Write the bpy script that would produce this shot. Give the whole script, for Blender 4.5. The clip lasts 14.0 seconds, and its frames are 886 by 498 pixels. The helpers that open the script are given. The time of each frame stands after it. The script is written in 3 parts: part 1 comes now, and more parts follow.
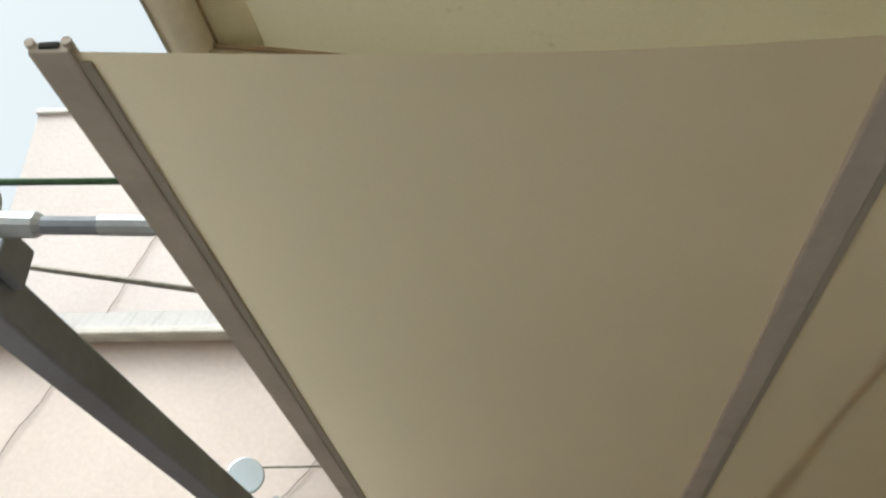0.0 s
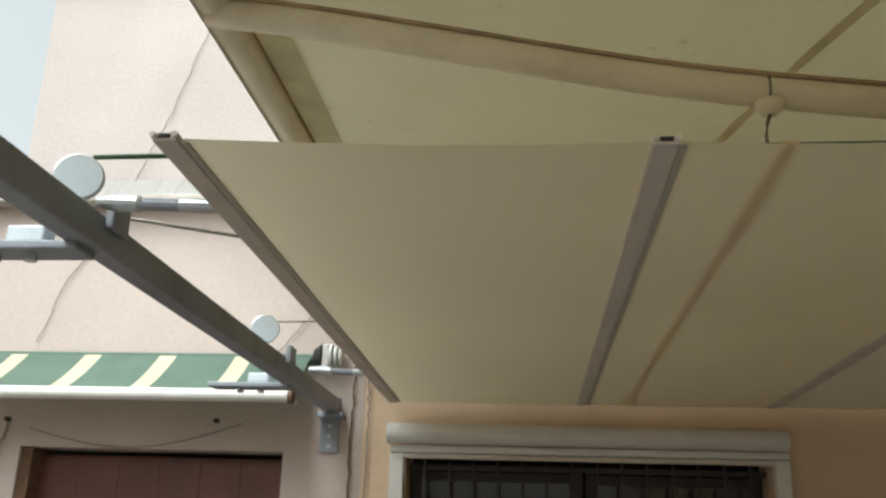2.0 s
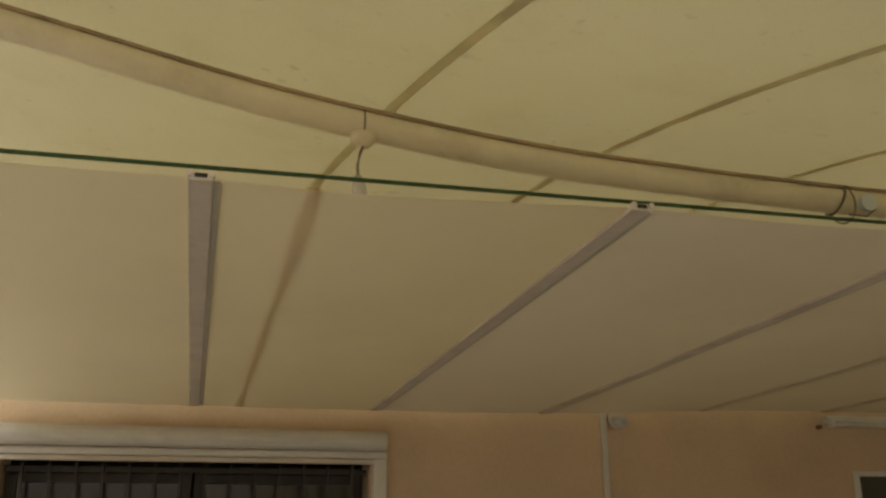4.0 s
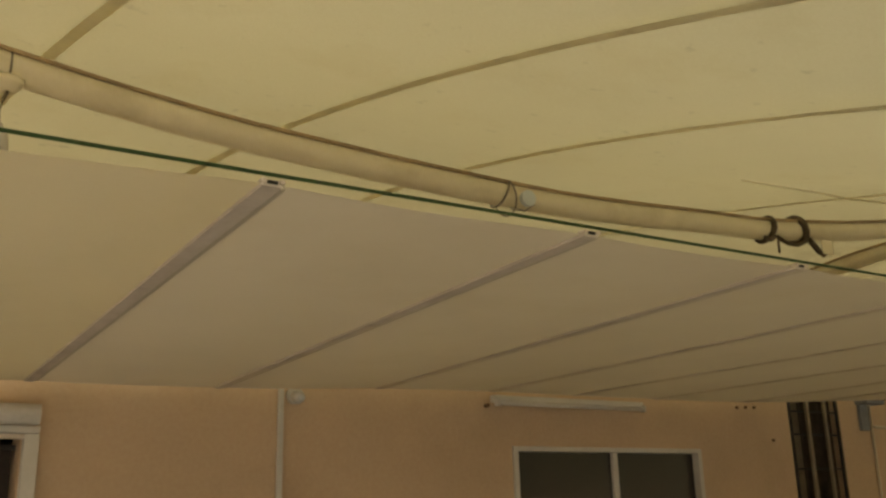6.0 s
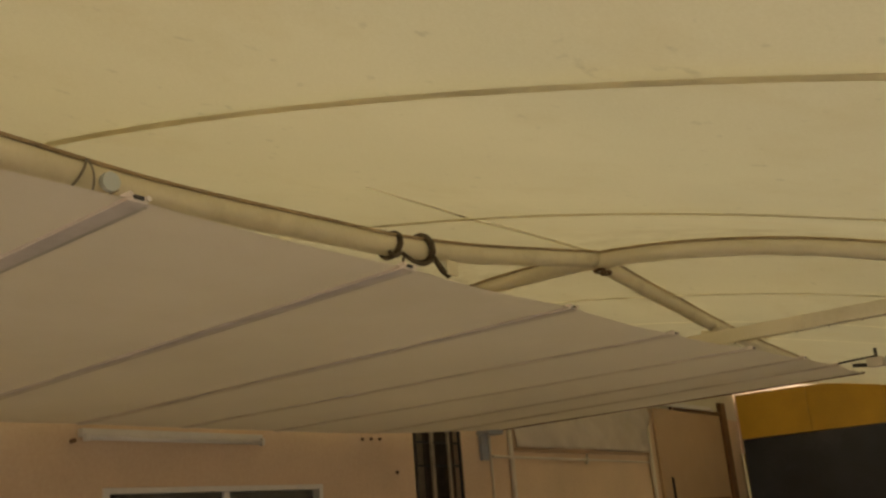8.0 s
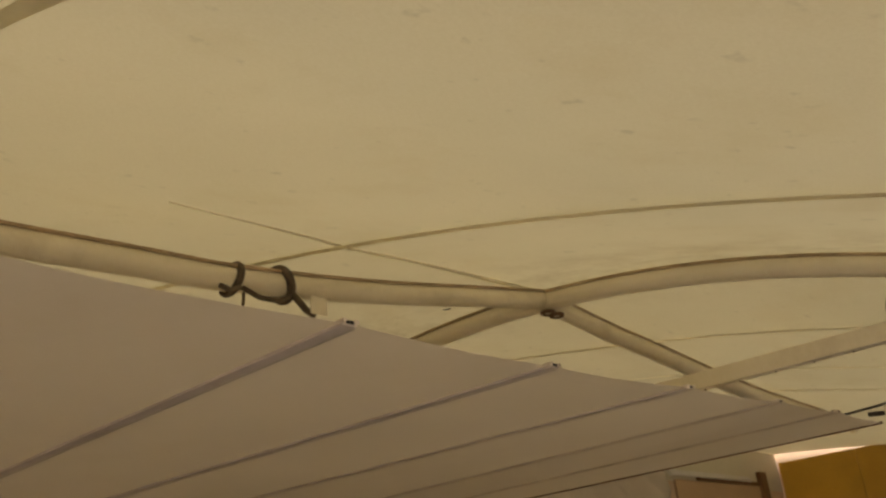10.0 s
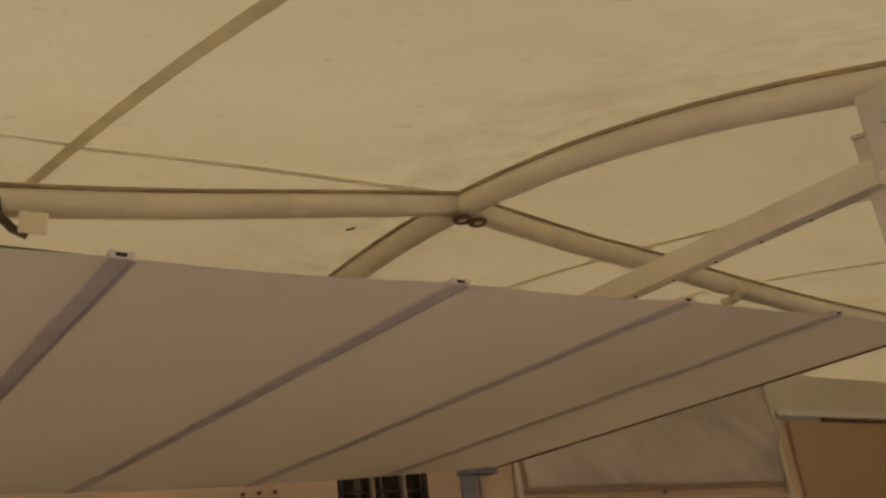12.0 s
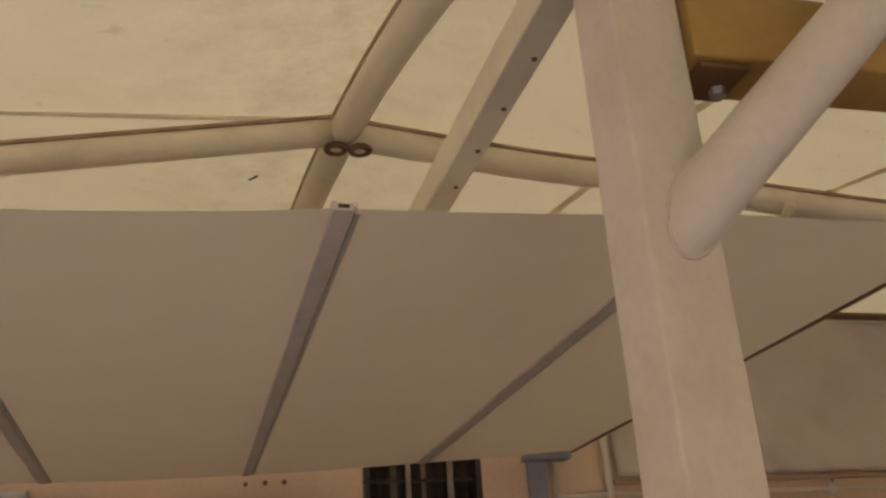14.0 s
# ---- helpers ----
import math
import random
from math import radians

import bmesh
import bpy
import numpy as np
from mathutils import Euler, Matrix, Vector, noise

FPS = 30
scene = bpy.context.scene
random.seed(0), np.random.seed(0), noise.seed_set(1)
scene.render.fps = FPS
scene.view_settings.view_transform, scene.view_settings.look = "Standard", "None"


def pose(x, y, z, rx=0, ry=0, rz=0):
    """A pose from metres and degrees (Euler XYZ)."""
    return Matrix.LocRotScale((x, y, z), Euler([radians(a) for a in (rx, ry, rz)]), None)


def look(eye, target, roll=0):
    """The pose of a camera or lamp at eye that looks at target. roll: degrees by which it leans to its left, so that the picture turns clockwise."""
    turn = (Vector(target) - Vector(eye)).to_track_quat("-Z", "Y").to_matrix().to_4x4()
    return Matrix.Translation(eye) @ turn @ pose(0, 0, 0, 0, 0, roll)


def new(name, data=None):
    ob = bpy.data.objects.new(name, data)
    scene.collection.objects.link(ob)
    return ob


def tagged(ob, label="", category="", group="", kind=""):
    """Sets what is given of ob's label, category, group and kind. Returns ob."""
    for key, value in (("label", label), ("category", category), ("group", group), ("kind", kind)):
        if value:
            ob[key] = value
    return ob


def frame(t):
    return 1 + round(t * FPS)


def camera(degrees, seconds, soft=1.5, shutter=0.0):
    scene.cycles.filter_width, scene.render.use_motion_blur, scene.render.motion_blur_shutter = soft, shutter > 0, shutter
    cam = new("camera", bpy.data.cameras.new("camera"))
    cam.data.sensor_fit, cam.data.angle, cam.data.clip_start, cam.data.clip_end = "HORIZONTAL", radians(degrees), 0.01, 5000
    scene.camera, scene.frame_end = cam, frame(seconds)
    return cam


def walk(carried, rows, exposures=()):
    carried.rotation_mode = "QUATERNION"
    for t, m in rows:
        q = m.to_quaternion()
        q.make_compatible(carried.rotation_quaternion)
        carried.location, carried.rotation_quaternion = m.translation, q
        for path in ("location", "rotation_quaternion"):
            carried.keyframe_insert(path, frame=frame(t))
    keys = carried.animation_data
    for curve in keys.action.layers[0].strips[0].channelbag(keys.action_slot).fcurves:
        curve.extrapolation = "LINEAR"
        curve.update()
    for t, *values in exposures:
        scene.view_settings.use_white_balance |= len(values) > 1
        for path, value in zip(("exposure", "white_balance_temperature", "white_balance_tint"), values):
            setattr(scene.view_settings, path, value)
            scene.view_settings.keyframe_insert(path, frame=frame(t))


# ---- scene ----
cam = camera(51.5, 14.0, soft=2.5)
EXPOSURES = [(0.0, 1.22, 6080, 2), (2.0, 1.04, 6150, 1), (3.0, 1.12, 6850, 2), (5.5, 1.72, 7800, 2), (7.0, 1.81, 7850, 6), (9.0, 1.88, 7600, 12), (11.5, 1.90, 7200, 21), (14.0, 2.22, 6400, 27)]
PATH = [
    (0, (0.487, -3.560, 1.590), (0.285, -1.828, 2.568), 1.89),
    (0.5, (0.612, -3.774, 1.590), (0.276, -1.990, 2.429), 2.65),
    (1, (0.740, -3.930, 1.573), (0.277, -2.099, 2.231), 3.82),
    (1.5, (0.693, -4.113, 1.559), (0.365, -2.245, 2.194), 2.61),
    (2, (0.636, -4.275, 1.552), (0.438, -2.381, 2.166), 1.81),
    (2.5, (0.696, -4.306, 1.561), (0.500, -2.412, 2.174), 2.59),
    (3, (0.795, -4.310, 1.585), (0.809, -2.410, 2.211), 3.63),
    (3.2, (0.818, -4.349, 1.574), (0.957, -2.452, 2.194), 2.41),
    (5.3, (0.985, -4.458, 1.598), (1.803, -2.727, 2.174), -0.62),
    (5.5, (1.011, -4.463, 1.592), (1.892, -2.759, 2.155), -0.92),
    (6, (1.072, -4.469, 1.594), (2.102, -2.842, 2.135), -1.47),
    (6.5, (1.167, -4.484, 1.600), (2.307, -2.929, 2.132), -1.70),
    (7, (1.261, -4.457, 1.602), (2.557, -3.023, 2.114), -2.90),
    (7.5, (1.422, -4.331, 1.613), (2.896, -3.092, 2.154), -4.85),
    (8, (1.553, -4.211, 1.611), (3.111, -3.099, 2.188), -4.70),
    (8.5, (1.797, -4.192, 1.594), (3.395, -3.138, 2.174), -5.76),
    (9, (2.076, -4.229, 1.602), (3.628, -3.161, 2.273), -5.74),
    (11.5, (3.851, -4.448, 1.549), (5.101, -3.103, 2.342), -8.26),
    (12, (4.356, -4.521, 1.560), (5.485, -3.039, 2.287), -6.88),
    (12.5, (4.808, -4.594, 1.532), (5.755, -2.984, 2.250), -8.65),
    (13, (5.307, -4.558, 1.573), (6.122, -2.901, 2.340), -6.37),
    (13.5, (5.773, -4.524, 1.595), (6.326, -2.743, 2.317), -3.04),
    (14, (6.152, -4.486, 1.561), (6.635, -2.698, 2.315), -3.87),
]
walk(cam, [(t, look(eye, target, roll)) for t, eye, target, roll in PATH], EXPOSURES)

# ---- light ----
world = bpy.data.worlds.new("sky")
scene.world = world
world.use_nodes = True
wn = world.node_tree
sky = wn.nodes.new("ShaderNodeTexSky")
sky.sky_type, sky.sun_disc = 'NISHITA', False
sky.sun_elevation, sky.sun_rotation = radians(62), radians(198)
sky.air_density, sky.dust_density, sky.ozone_density = 1.0, 8.0, 1.0
wn.nodes["Background"].inputs[1].default_value = 0.15
haze = wn.nodes.new("ShaderNodeHueSaturation")
haze.inputs["Saturation"].default_value = 0.07
wn.links.new(sky.outputs[0], haze.inputs["Color"])
wn.links.new(haze.outputs[0], wn.nodes["Background"].inputs[0])
sun_data = bpy.data.lights.new("sun", 'SUN')
sun_data.energy, sun_data.angle, sun_data.color = 0.5, radians(60), (1.0, 0.97, 0.92)
sun = new("sun", sun_data)
sun.matrix_world = look((-3.0, -6.0, 16.0), (0.5, 0, 0))


# ---- materials ----
def material(name, color, rough=0.6, metal=0.0, var=0.12, scale=3.0, bump=0.15, fine=60.0, stain=None, stain_amount=0.3, translucent=0.0, tcolor=None, distance=0.004, stain_scale=1.1, speck=0.0):
    """Painted, woven or metal surface with fine grain, broad variation and optional stains."""
    m = bpy.data.materials.new(name)
    m.use_nodes = True
    t = m.node_tree
    b = t.nodes["Principled BSDF"]
    b.inputs["Roughness"].default_value, b.inputs["Metallic"].default_value = rough, metal
    co = t.nodes.new("ShaderNodeTexCoord")
    n1, n2 = t.nodes.new("ShaderNodeTexNoise"), t.nodes.new("ShaderNodeTexNoise")
    for n, s, d in ((n1, scale, 5), (n2, fine, 3)):
        n.inputs["Scale"].default_value, n.inputs["Detail"].default_value = s, d
        t.links.new(co.outputs["Object"], n.inputs["Vector"])
    ramp = t.nodes.new("ShaderNodeValToRGB")
    ramp.color_ramp.elements[0].position, ramp.color_ramp.elements[1].position = 0.3, 0.7
    ramp.color_ramp.elements[0].color = (*[c * (1 - var) for c in color], 1)
    ramp.color_ramp.elements[1].color = (*[min(1, c * (1 + var)) for c in color], 1)
    t.links.new(n1.outputs["Fac"], ramp.inputs["Fac"])
    out = ramp.outputs["Color"]
    grain = t.nodes.new("ShaderNodeMix")
    grain.data_type, grain.blend_type = 'RGBA', 'OVERLAY'
    grain.inputs[0].default_value = 0.12
    t.links.new(out, grain.inputs[6])
    t.links.new(n2.outputs["Fac"], grain.inputs[7])
    out = grain.outputs[2]
    if stain:
        n3 = t.nodes.new("ShaderNodeTexNoise")
        n3.inputs["Scale"].default_value, n3.inputs["Detail"].default_value = stain_scale, 8
        n3.inputs["Roughness"].default_value = 0.65
        t.links.new(co.outputs["Object"], n3.inputs["Vector"])
        r3 = t.nodes.new("ShaderNodeValToRGB")
        r3.color_ramp.elements[0].position, r3.color_ramp.elements[1].position = 0.52, 0.78
        r3.color_ramp.elements[1].color = (stain_amount,) * 3 + (1,)
        t.links.new(n3.outputs["Fac"], r3.inputs["Fac"])
        mx = t.nodes.new("ShaderNodeMix")
        mx.data_type = 'RGBA'
        mx.inputs[7].default_value = (*stain, 1)
        t.links.new(r3.outputs["Color"], mx.inputs[0])
        t.links.new(out, mx.inputs[6])
        out = mx.outputs[2]
    if speck:
        n4 = t.nodes.new("ShaderNodeTexNoise")
        n4.inputs["Scale"].default_value, n4.inputs["Detail"].default_value = 14.0, 3
        t.links.new(co.outputs["Object"], n4.inputs["Vector"])
        r4 = t.nodes.new("ShaderNodeValToRGB")
        r4.color_ramp.elements[0].position, r4.color_ramp.elements[1].position = 0.66, 0.76
        r4.color_ramp.elements[1].color = (speck,) * 3 + (1,)
        t.links.new(n4.outputs["Fac"], r4.inputs["Fac"])
        n5 = t.nodes.new("ShaderNodeMix")
        n5.data_type = 'RGBA'
        n5.inputs[7].default_value = (*[c * 0.45 for c in color], 1)
        t.links.new(r4.outputs["Color"], n5.inputs[0])
        t.links.new(out, n5.inputs[6])
        out = n5.outputs[2]
    t.links.new(out, b.inputs["Base Color"])
    bp = t.nodes.new("ShaderNodeBump")
    bp.inputs["Strength"].default_value, bp.inputs["Distance"].default_value = bump, distance
    t.links.new(n2.outputs["Fac"], bp.inputs["Height"])
    t.links.new(bp.outputs["Normal"], b.inputs["Normal"])
    if translucent:
        tr = t.nodes.new("ShaderNodeBsdfTranslucent")
        mul = t.nodes.new("ShaderNodeMix")
        mul.data_type, mul.blend_type = 'RGBA', 'MULTIPLY'
        mul.inputs[0].default_value = 1.0
        mul.inputs[7].default_value = (*(tcolor or color), 1)
        t.links.new(out, mul.inputs[6])
        t.links.new(mul.outputs[2], tr.inputs["Color"])
        mix = t.nodes.new("ShaderNodeMixShader")
        mix.inputs[0].default_value = translucent
        t.links.new(b.outputs[0], mix.inputs[1])
        t.links.new(tr.outputs[0], mix.inputs[2])
        t.links.new(mix.outputs[0], t.nodes["Material Output"].inputs["Surface"])
    return m


M_WALL = material("peach_render", (0.65, 0.49, 0.34), 0.9, var=0.08, scale=1.3, bump=0.2, fine=45, stain=(0.36, 0.24, 0.15), stain_amount=0.35)
M_WALL_PINK = material("pale_pink_render", (0.53, 0.445, 0.395), 0.9, var=0.07, scale=1.3, bump=0.2, fine=40, stain=(0.42, 0.33, 0.27), stain_amount=0.35)
M_WALL_TOP = material("pale_render", (0.50, 0.44, 0.41), 0.9, var=0.08, scale=1.0, bump=0.4, fine=45, stain=(0.42, 0.34, 0.29), stain_amount=0.4)
M_LEDGE = material("weathered_ledge", (0.52, 0.47, 0.42), 0.9, var=0.2, scale=5, bump=0.4, stain=(0.22, 0.20, 0.18), stain_amount=0.7, stain_scale=4)
M_STREAK = material("streaked_ledge", (0.56, 0.53, 0.50), 0.9, var=0.1, scale=5, bump=0.3, stain=(0.20, 0.19, 0.18), stain_amount=0.75, stain_scale=5)
for n in M_STREAK.node_tree.nodes:
    if n.bl_idname == "ShaderNodeTexNoise" and abs(n.inputs["Scale"].default_value - 5) < 0.1:
        squeeze = M_STREAK.node_tree.nodes.new("ShaderNodeMapping")
        squeeze.inputs["Scale"].default_value = (4.0, 0.3, 0.3)
        M_STREAK.node_tree.links.new(M_STREAK.node_tree.nodes["Texture Coordinate"].outputs["Object"], squeeze.inputs["Vector"])
        M_STREAK.node_tree.links.new(squeeze.outputs["Vector"], n.inputs["Vector"])
M_MEMBRANE = material("tent_membrane", (0.635, 0.60, 0.48), 0.6, var=0.05, scale=0.8, bump=0.05, fine=120, stain=(0.50, 0.42, 0.25), stain_amount=0.35, translucent=0.082, tcolor=(0.82, 0.76, 0.53), stain_scale=2.3, speck=0.36)
_t = M_MEMBRANE.node_tree
_base = _t.nodes["Principled BSDF"].inputs["Base Color"].links[0].from_socket
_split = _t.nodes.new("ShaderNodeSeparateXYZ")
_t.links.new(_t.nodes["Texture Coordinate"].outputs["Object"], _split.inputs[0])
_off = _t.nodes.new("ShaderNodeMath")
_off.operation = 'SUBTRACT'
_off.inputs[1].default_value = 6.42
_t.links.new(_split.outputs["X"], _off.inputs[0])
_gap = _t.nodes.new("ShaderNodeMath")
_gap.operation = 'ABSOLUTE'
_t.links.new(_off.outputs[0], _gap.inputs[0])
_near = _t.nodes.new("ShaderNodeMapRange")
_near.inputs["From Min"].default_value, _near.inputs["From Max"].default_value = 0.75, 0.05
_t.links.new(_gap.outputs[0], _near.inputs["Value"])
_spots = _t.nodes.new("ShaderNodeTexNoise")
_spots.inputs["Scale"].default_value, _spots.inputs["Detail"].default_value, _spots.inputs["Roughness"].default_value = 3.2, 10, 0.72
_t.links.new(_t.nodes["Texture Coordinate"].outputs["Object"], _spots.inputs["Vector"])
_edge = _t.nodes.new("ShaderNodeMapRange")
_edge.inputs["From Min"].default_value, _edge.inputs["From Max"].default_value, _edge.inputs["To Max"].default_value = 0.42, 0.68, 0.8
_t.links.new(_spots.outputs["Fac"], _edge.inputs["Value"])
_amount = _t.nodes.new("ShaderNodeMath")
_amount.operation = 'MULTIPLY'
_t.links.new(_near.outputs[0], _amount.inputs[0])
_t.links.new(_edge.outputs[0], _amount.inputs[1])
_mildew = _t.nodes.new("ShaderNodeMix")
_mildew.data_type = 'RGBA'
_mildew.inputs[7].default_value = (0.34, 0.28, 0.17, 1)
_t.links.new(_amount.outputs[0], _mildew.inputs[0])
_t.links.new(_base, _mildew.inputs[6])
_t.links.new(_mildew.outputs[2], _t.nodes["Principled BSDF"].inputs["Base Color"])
M_SEAM = material("membrane_seam", (0.86, 0.81, 0.65), 0.6, var=0.12, scale=6, bump=0.1, translucent=0.2, tcolor=(1.0, 0.97, 0.9))
M_FABRIC = material("awning_fabric", (0.768, 0.73, 0.685), 0.75, var=0.03, scale=1.2, bump=0.12, fine=240, stain=(0.58, 0.50, 0.37), stain_amount=0.25, translucent=0.52, tcolor=(0.95, 0.892, 0.85), distance=0.001)
# Yellower variant of the awning fabric for the first two panels.
M_FABRIC_YELLOW = material("yellower_fabric", (0.775, 0.725, 0.61), 0.75, var=0.04, scale=0.9, bump=0.12, fine=240, stain=(0.62, 0.55, 0.36), stain_amount=0.3, translucent=0.52, tcolor=(0.955, 0.88, 0.75), distance=0.001)
M_STAINSEAM = material("stained_fabric_seam", (0.72, 0.58, 0.36), 0.8, var=0.25, scale=7, bump=0.1, translucent=0.78, tcolor=(1.0, 0.92, 0.7))
M_ALU = material("aluminium_profile", (0.65, 0.575, 0.495), 0.8, 0.0, var=0.08, scale=6, bump=0.05, stain=(0.36, 0.30, 0.25), stain_amount=0.4, stain_scale=5)
# Pocket strip coloured darker for the shadow along the profile.
M_STRIP = material("pocket_and_shadow", (0.58, 0.53, 0.44), 0.8, var=0.06, scale=5, bump=0.1, translucent=0.15, tcolor=(0.6, 0.55, 0.42))
M_SLOT = material("dark_slot", (0.03, 0.028, 0.025), 0.8, var=0.1)
M_STEEL_GREY = material("grey_painted_steel", (0.28, 0.30, 0.335), 0.55, 0.1, var=0.1, scale=5, bump=0.06, stain=(0.14, 0.13, 0.12), stain_amount=0.4, stain_scale=3)
M_ZINC = material("zinc_steel", (0.52, 0.54, 0.55), 0.38, 0.7, var=0.15, scale=12, bump=0.05)
M_PULLEY = material("pale_pulley_plastic", (0.62, 0.68, 0.72), 0.35, var=0.05)
M_CORD_GREEN = material("green_cord", (0.035, 0.085, 0.03), 0.7, var=0.3, scale=90, bump=0.4, fine=300)
M_WIRE = material("steel_wire", (0.24, 0.21, 0.17), 0.5, 0.4, var=0.2, scale=60)
M_ROPE = material("dark_rope", (0.10, 0.075, 0.05), 0.9, var=0.3, scale=40, bump=0.6, fine=200)
M_CREAM = material("cream_painted_steel", (0.64, 0.575, 0.475), 0.5, var=0.05, scale=4, bump=0.05, stain=(0.38, 0.29, 0.19), stain_amount=0.4, stain_scale=3)
M_TUBE = material("cream_tube", (0.78, 0.71, 0.54), 0.5, var=0.06, scale=5, bump=0.05, stain=(0.40, 0.31, 0.18), stain_amount=0.45, stain_scale=3)
M_WHITE = material("white_plastic", (0.66, 0.64, 0.60), 0.45, var=0.05, scale=8, bump=0.04, stain=(0.45, 0.42, 0.37), stain_amount=0.35, stain_scale=6)
M_WHITE_ALU = material("white_window_frame", (0.68, 0.66, 0.62), 0.4, var=0.05, scale=8, bump=0.03)
M_GLASS = bpy.data.materials.new("window_glass")
M_GLASS.use_nodes = True
_g = M_GLASS.node_tree.nodes["Principled BSDF"]
_g.inputs["Base Color"].default_value = (0.03, 0.027, 0.025, 1)
_g.inputs["Roughness"].default_value, _g.inputs["IOR"].default_value = 0.12, 1.5
M_DARK = material("unlit_room_black", (0.035, 0.03, 0.026), 0.9, var=0.2)
M_IRON = material("dark_iron", (0.045, 0.038, 0.034), 0.6, 0.2, var=0.15, scale=20, bump=0.1)
M_DOOR = material("red_brown_wood", (0.115, 0.038, 0.022), 0.5, var=0.25, scale=5, bump=0.25, fine=35)
M_GREEN = material("green_canvas", (0.115, 0.17, 0.13), 0.85, var=0.1, scale=5, bump=0.1, fine=220, translucent=0.25, tcolor=(0.2, 0.4, 0.28), stain=(0.13, 0.15, 0.10), stain_amount=0.4)
M_YSTRIPE = material("pale_yellow_canvas", (0.58, 0.53, 0.38), 0.85, var=0.08, scale=5, bump=0.1, fine=220, translucent=0.25, tcolor=(0.6, 0.54, 0.4))
M_SHEET = material("white_sheeting", (0.90, 0.82, 0.72), 0.5, var=0.06, scale=2, bump=0.1, translucent=0.04, tcolor=(0.6, 0.5, 0.35), stain=(0.58, 0.48, 0.36), stain_amount=0.2)
M_YELLOW = material("yellow_painted_board", (0.62, 0.36, 0.045), 0.55, var=0.1, scale=2, bump=0.08, stain=(0.42, 0.24, 0.04), stain_amount=0.4)
# Yellow taken down to brownish for the shade around the beam.
M_MUSTARD = material("shaded_mustard_paint", (0.38, 0.235, 0.06), 0.55, var=0.2, scale=4, bump=0.08, stain=(0.20, 0.12, 0.05), stain_amount=0.6, stain_scale=3)
# The stain colour here paints pale blue-grey reflections into the navy.
M_NAVY = material("navy_with_reflections", (0.032, 0.037, 0.052), 0.35, var=0.35, scale=1.5, bump=0.1, stain=(0.12, 0.13, 0.17), stain_amount=0.6)
M_BEIGE = material("beige_panel", (0.46, 0.32, 0.20), 0.6, var=0.06, scale=2, bump=0.1)
M_BROWN = material("brown_frame", (0.17, 0.085, 0.035), 0.6, var=0.2, scale=8, bump=0.15)
M_CHROME = material("chrome", (0.75, 0.74, 0.72), 0.12, 1.0, var=0.03, bump=0.0)
M_CURTAIN = material("dark_striped_cloth", (0.085, 0.066, 0.05), 0.9, var=0.25, scale=12, bump=0.2)
M_CURTAIN_B = material("pale_stripe_cloth", (0.32, 0.27, 0.20), 0.9, var=0.2, scale=12, bump=0.2)
M_GROUND = material("concrete_paving", (0.105, 0.096, 0.086), 0.9, var=0.15, scale=1.0, bump=0.3, stain=(0.22, 0.19, 0.16), stain_amount=0.5)
M_FAR = material("grey_far_render", (0.52, 0.52, 0.52), 0.9, var=0.08, scale=0.6, bump=0.2)
M_CRACK = material("crack_shadow", (0.25, 0.20, 0.17), 1.0, var=0.2)
M_BROWN_LINE = material("brown_line", (0.38, 0.28, 0.17), 0.85, var=0.3, scale=8, bump=0.2)
M_SOCKET = material("brown_rust", (0.16, 0.09, 0.05), 0.9, var=0.3, scale=20)


# ---- mesh helpers ----
def mesh_of(name, bm, mat, smooth=False):
    me = bpy.data.meshes.new(name)
    bm.normal_update()
    bm.to_mesh(me)
    bm.free()
    for m in (mat if isinstance(mat, (list, tuple)) else [mat]):
        me.materials.append(m)
    if smooth:
        me.polygons.foreach_set("use_smooth", [True] * len(me.polygons))
    return me


def thing(name, label, category, kind="", group="", at=(0, 0, 0)):
    e = new(name)
    e.empty_display_size = 0.1
    e.location = at
    return tagged(e, label, category, group, kind)


def part(name, bm, mat, parent, label="", smooth=False):
    ob = new(name, mesh_of(name, bm, mat, smooth))
    ob.parent = parent
    if parent.type == 'EMPTY':
        ob.matrix_parent_inverse = Matrix.Translation(-parent.location)
    if label:
        ob["label"] = label
    return ob


def solo(name, bm, mat, label, category, kind="", group="", smooth=False):
    return tagged(new(name, mesh_of(name, bm, mat, smooth)), label, category, group, kind)


def box(bm, x0, x1, y0, y1, z0, z1, bevel=0.0, m=None, mi=0):
    c = Matrix.Translation(((x0 + x1) / 2, (y0 + y1) / 2, (z0 + z1) / 2)) @ Matrix.Diagonal((x1 - x0, y1 - y0, z1 - z0, 1))
    made = bmesh.ops.create_cube(bm, size=1, matrix=(m @ c) if m else c)
    faces = list({f for v in made["verts"] for f in v.link_faces})
    if bevel:
        got = bmesh.ops.bevel(bm, geom=list({e for v in made["verts"] for e in v.link_edges}), offset=bevel, segments=2, affect='EDGES', profile=0.5)
        faces = list({*got["faces"], *[f for f in faces if f.is_valid]})
    for f in faces:
        f.material_index = mi
    return bm


def boxed(*a, **k):
    return box(bmesh.new(), *a, **k)


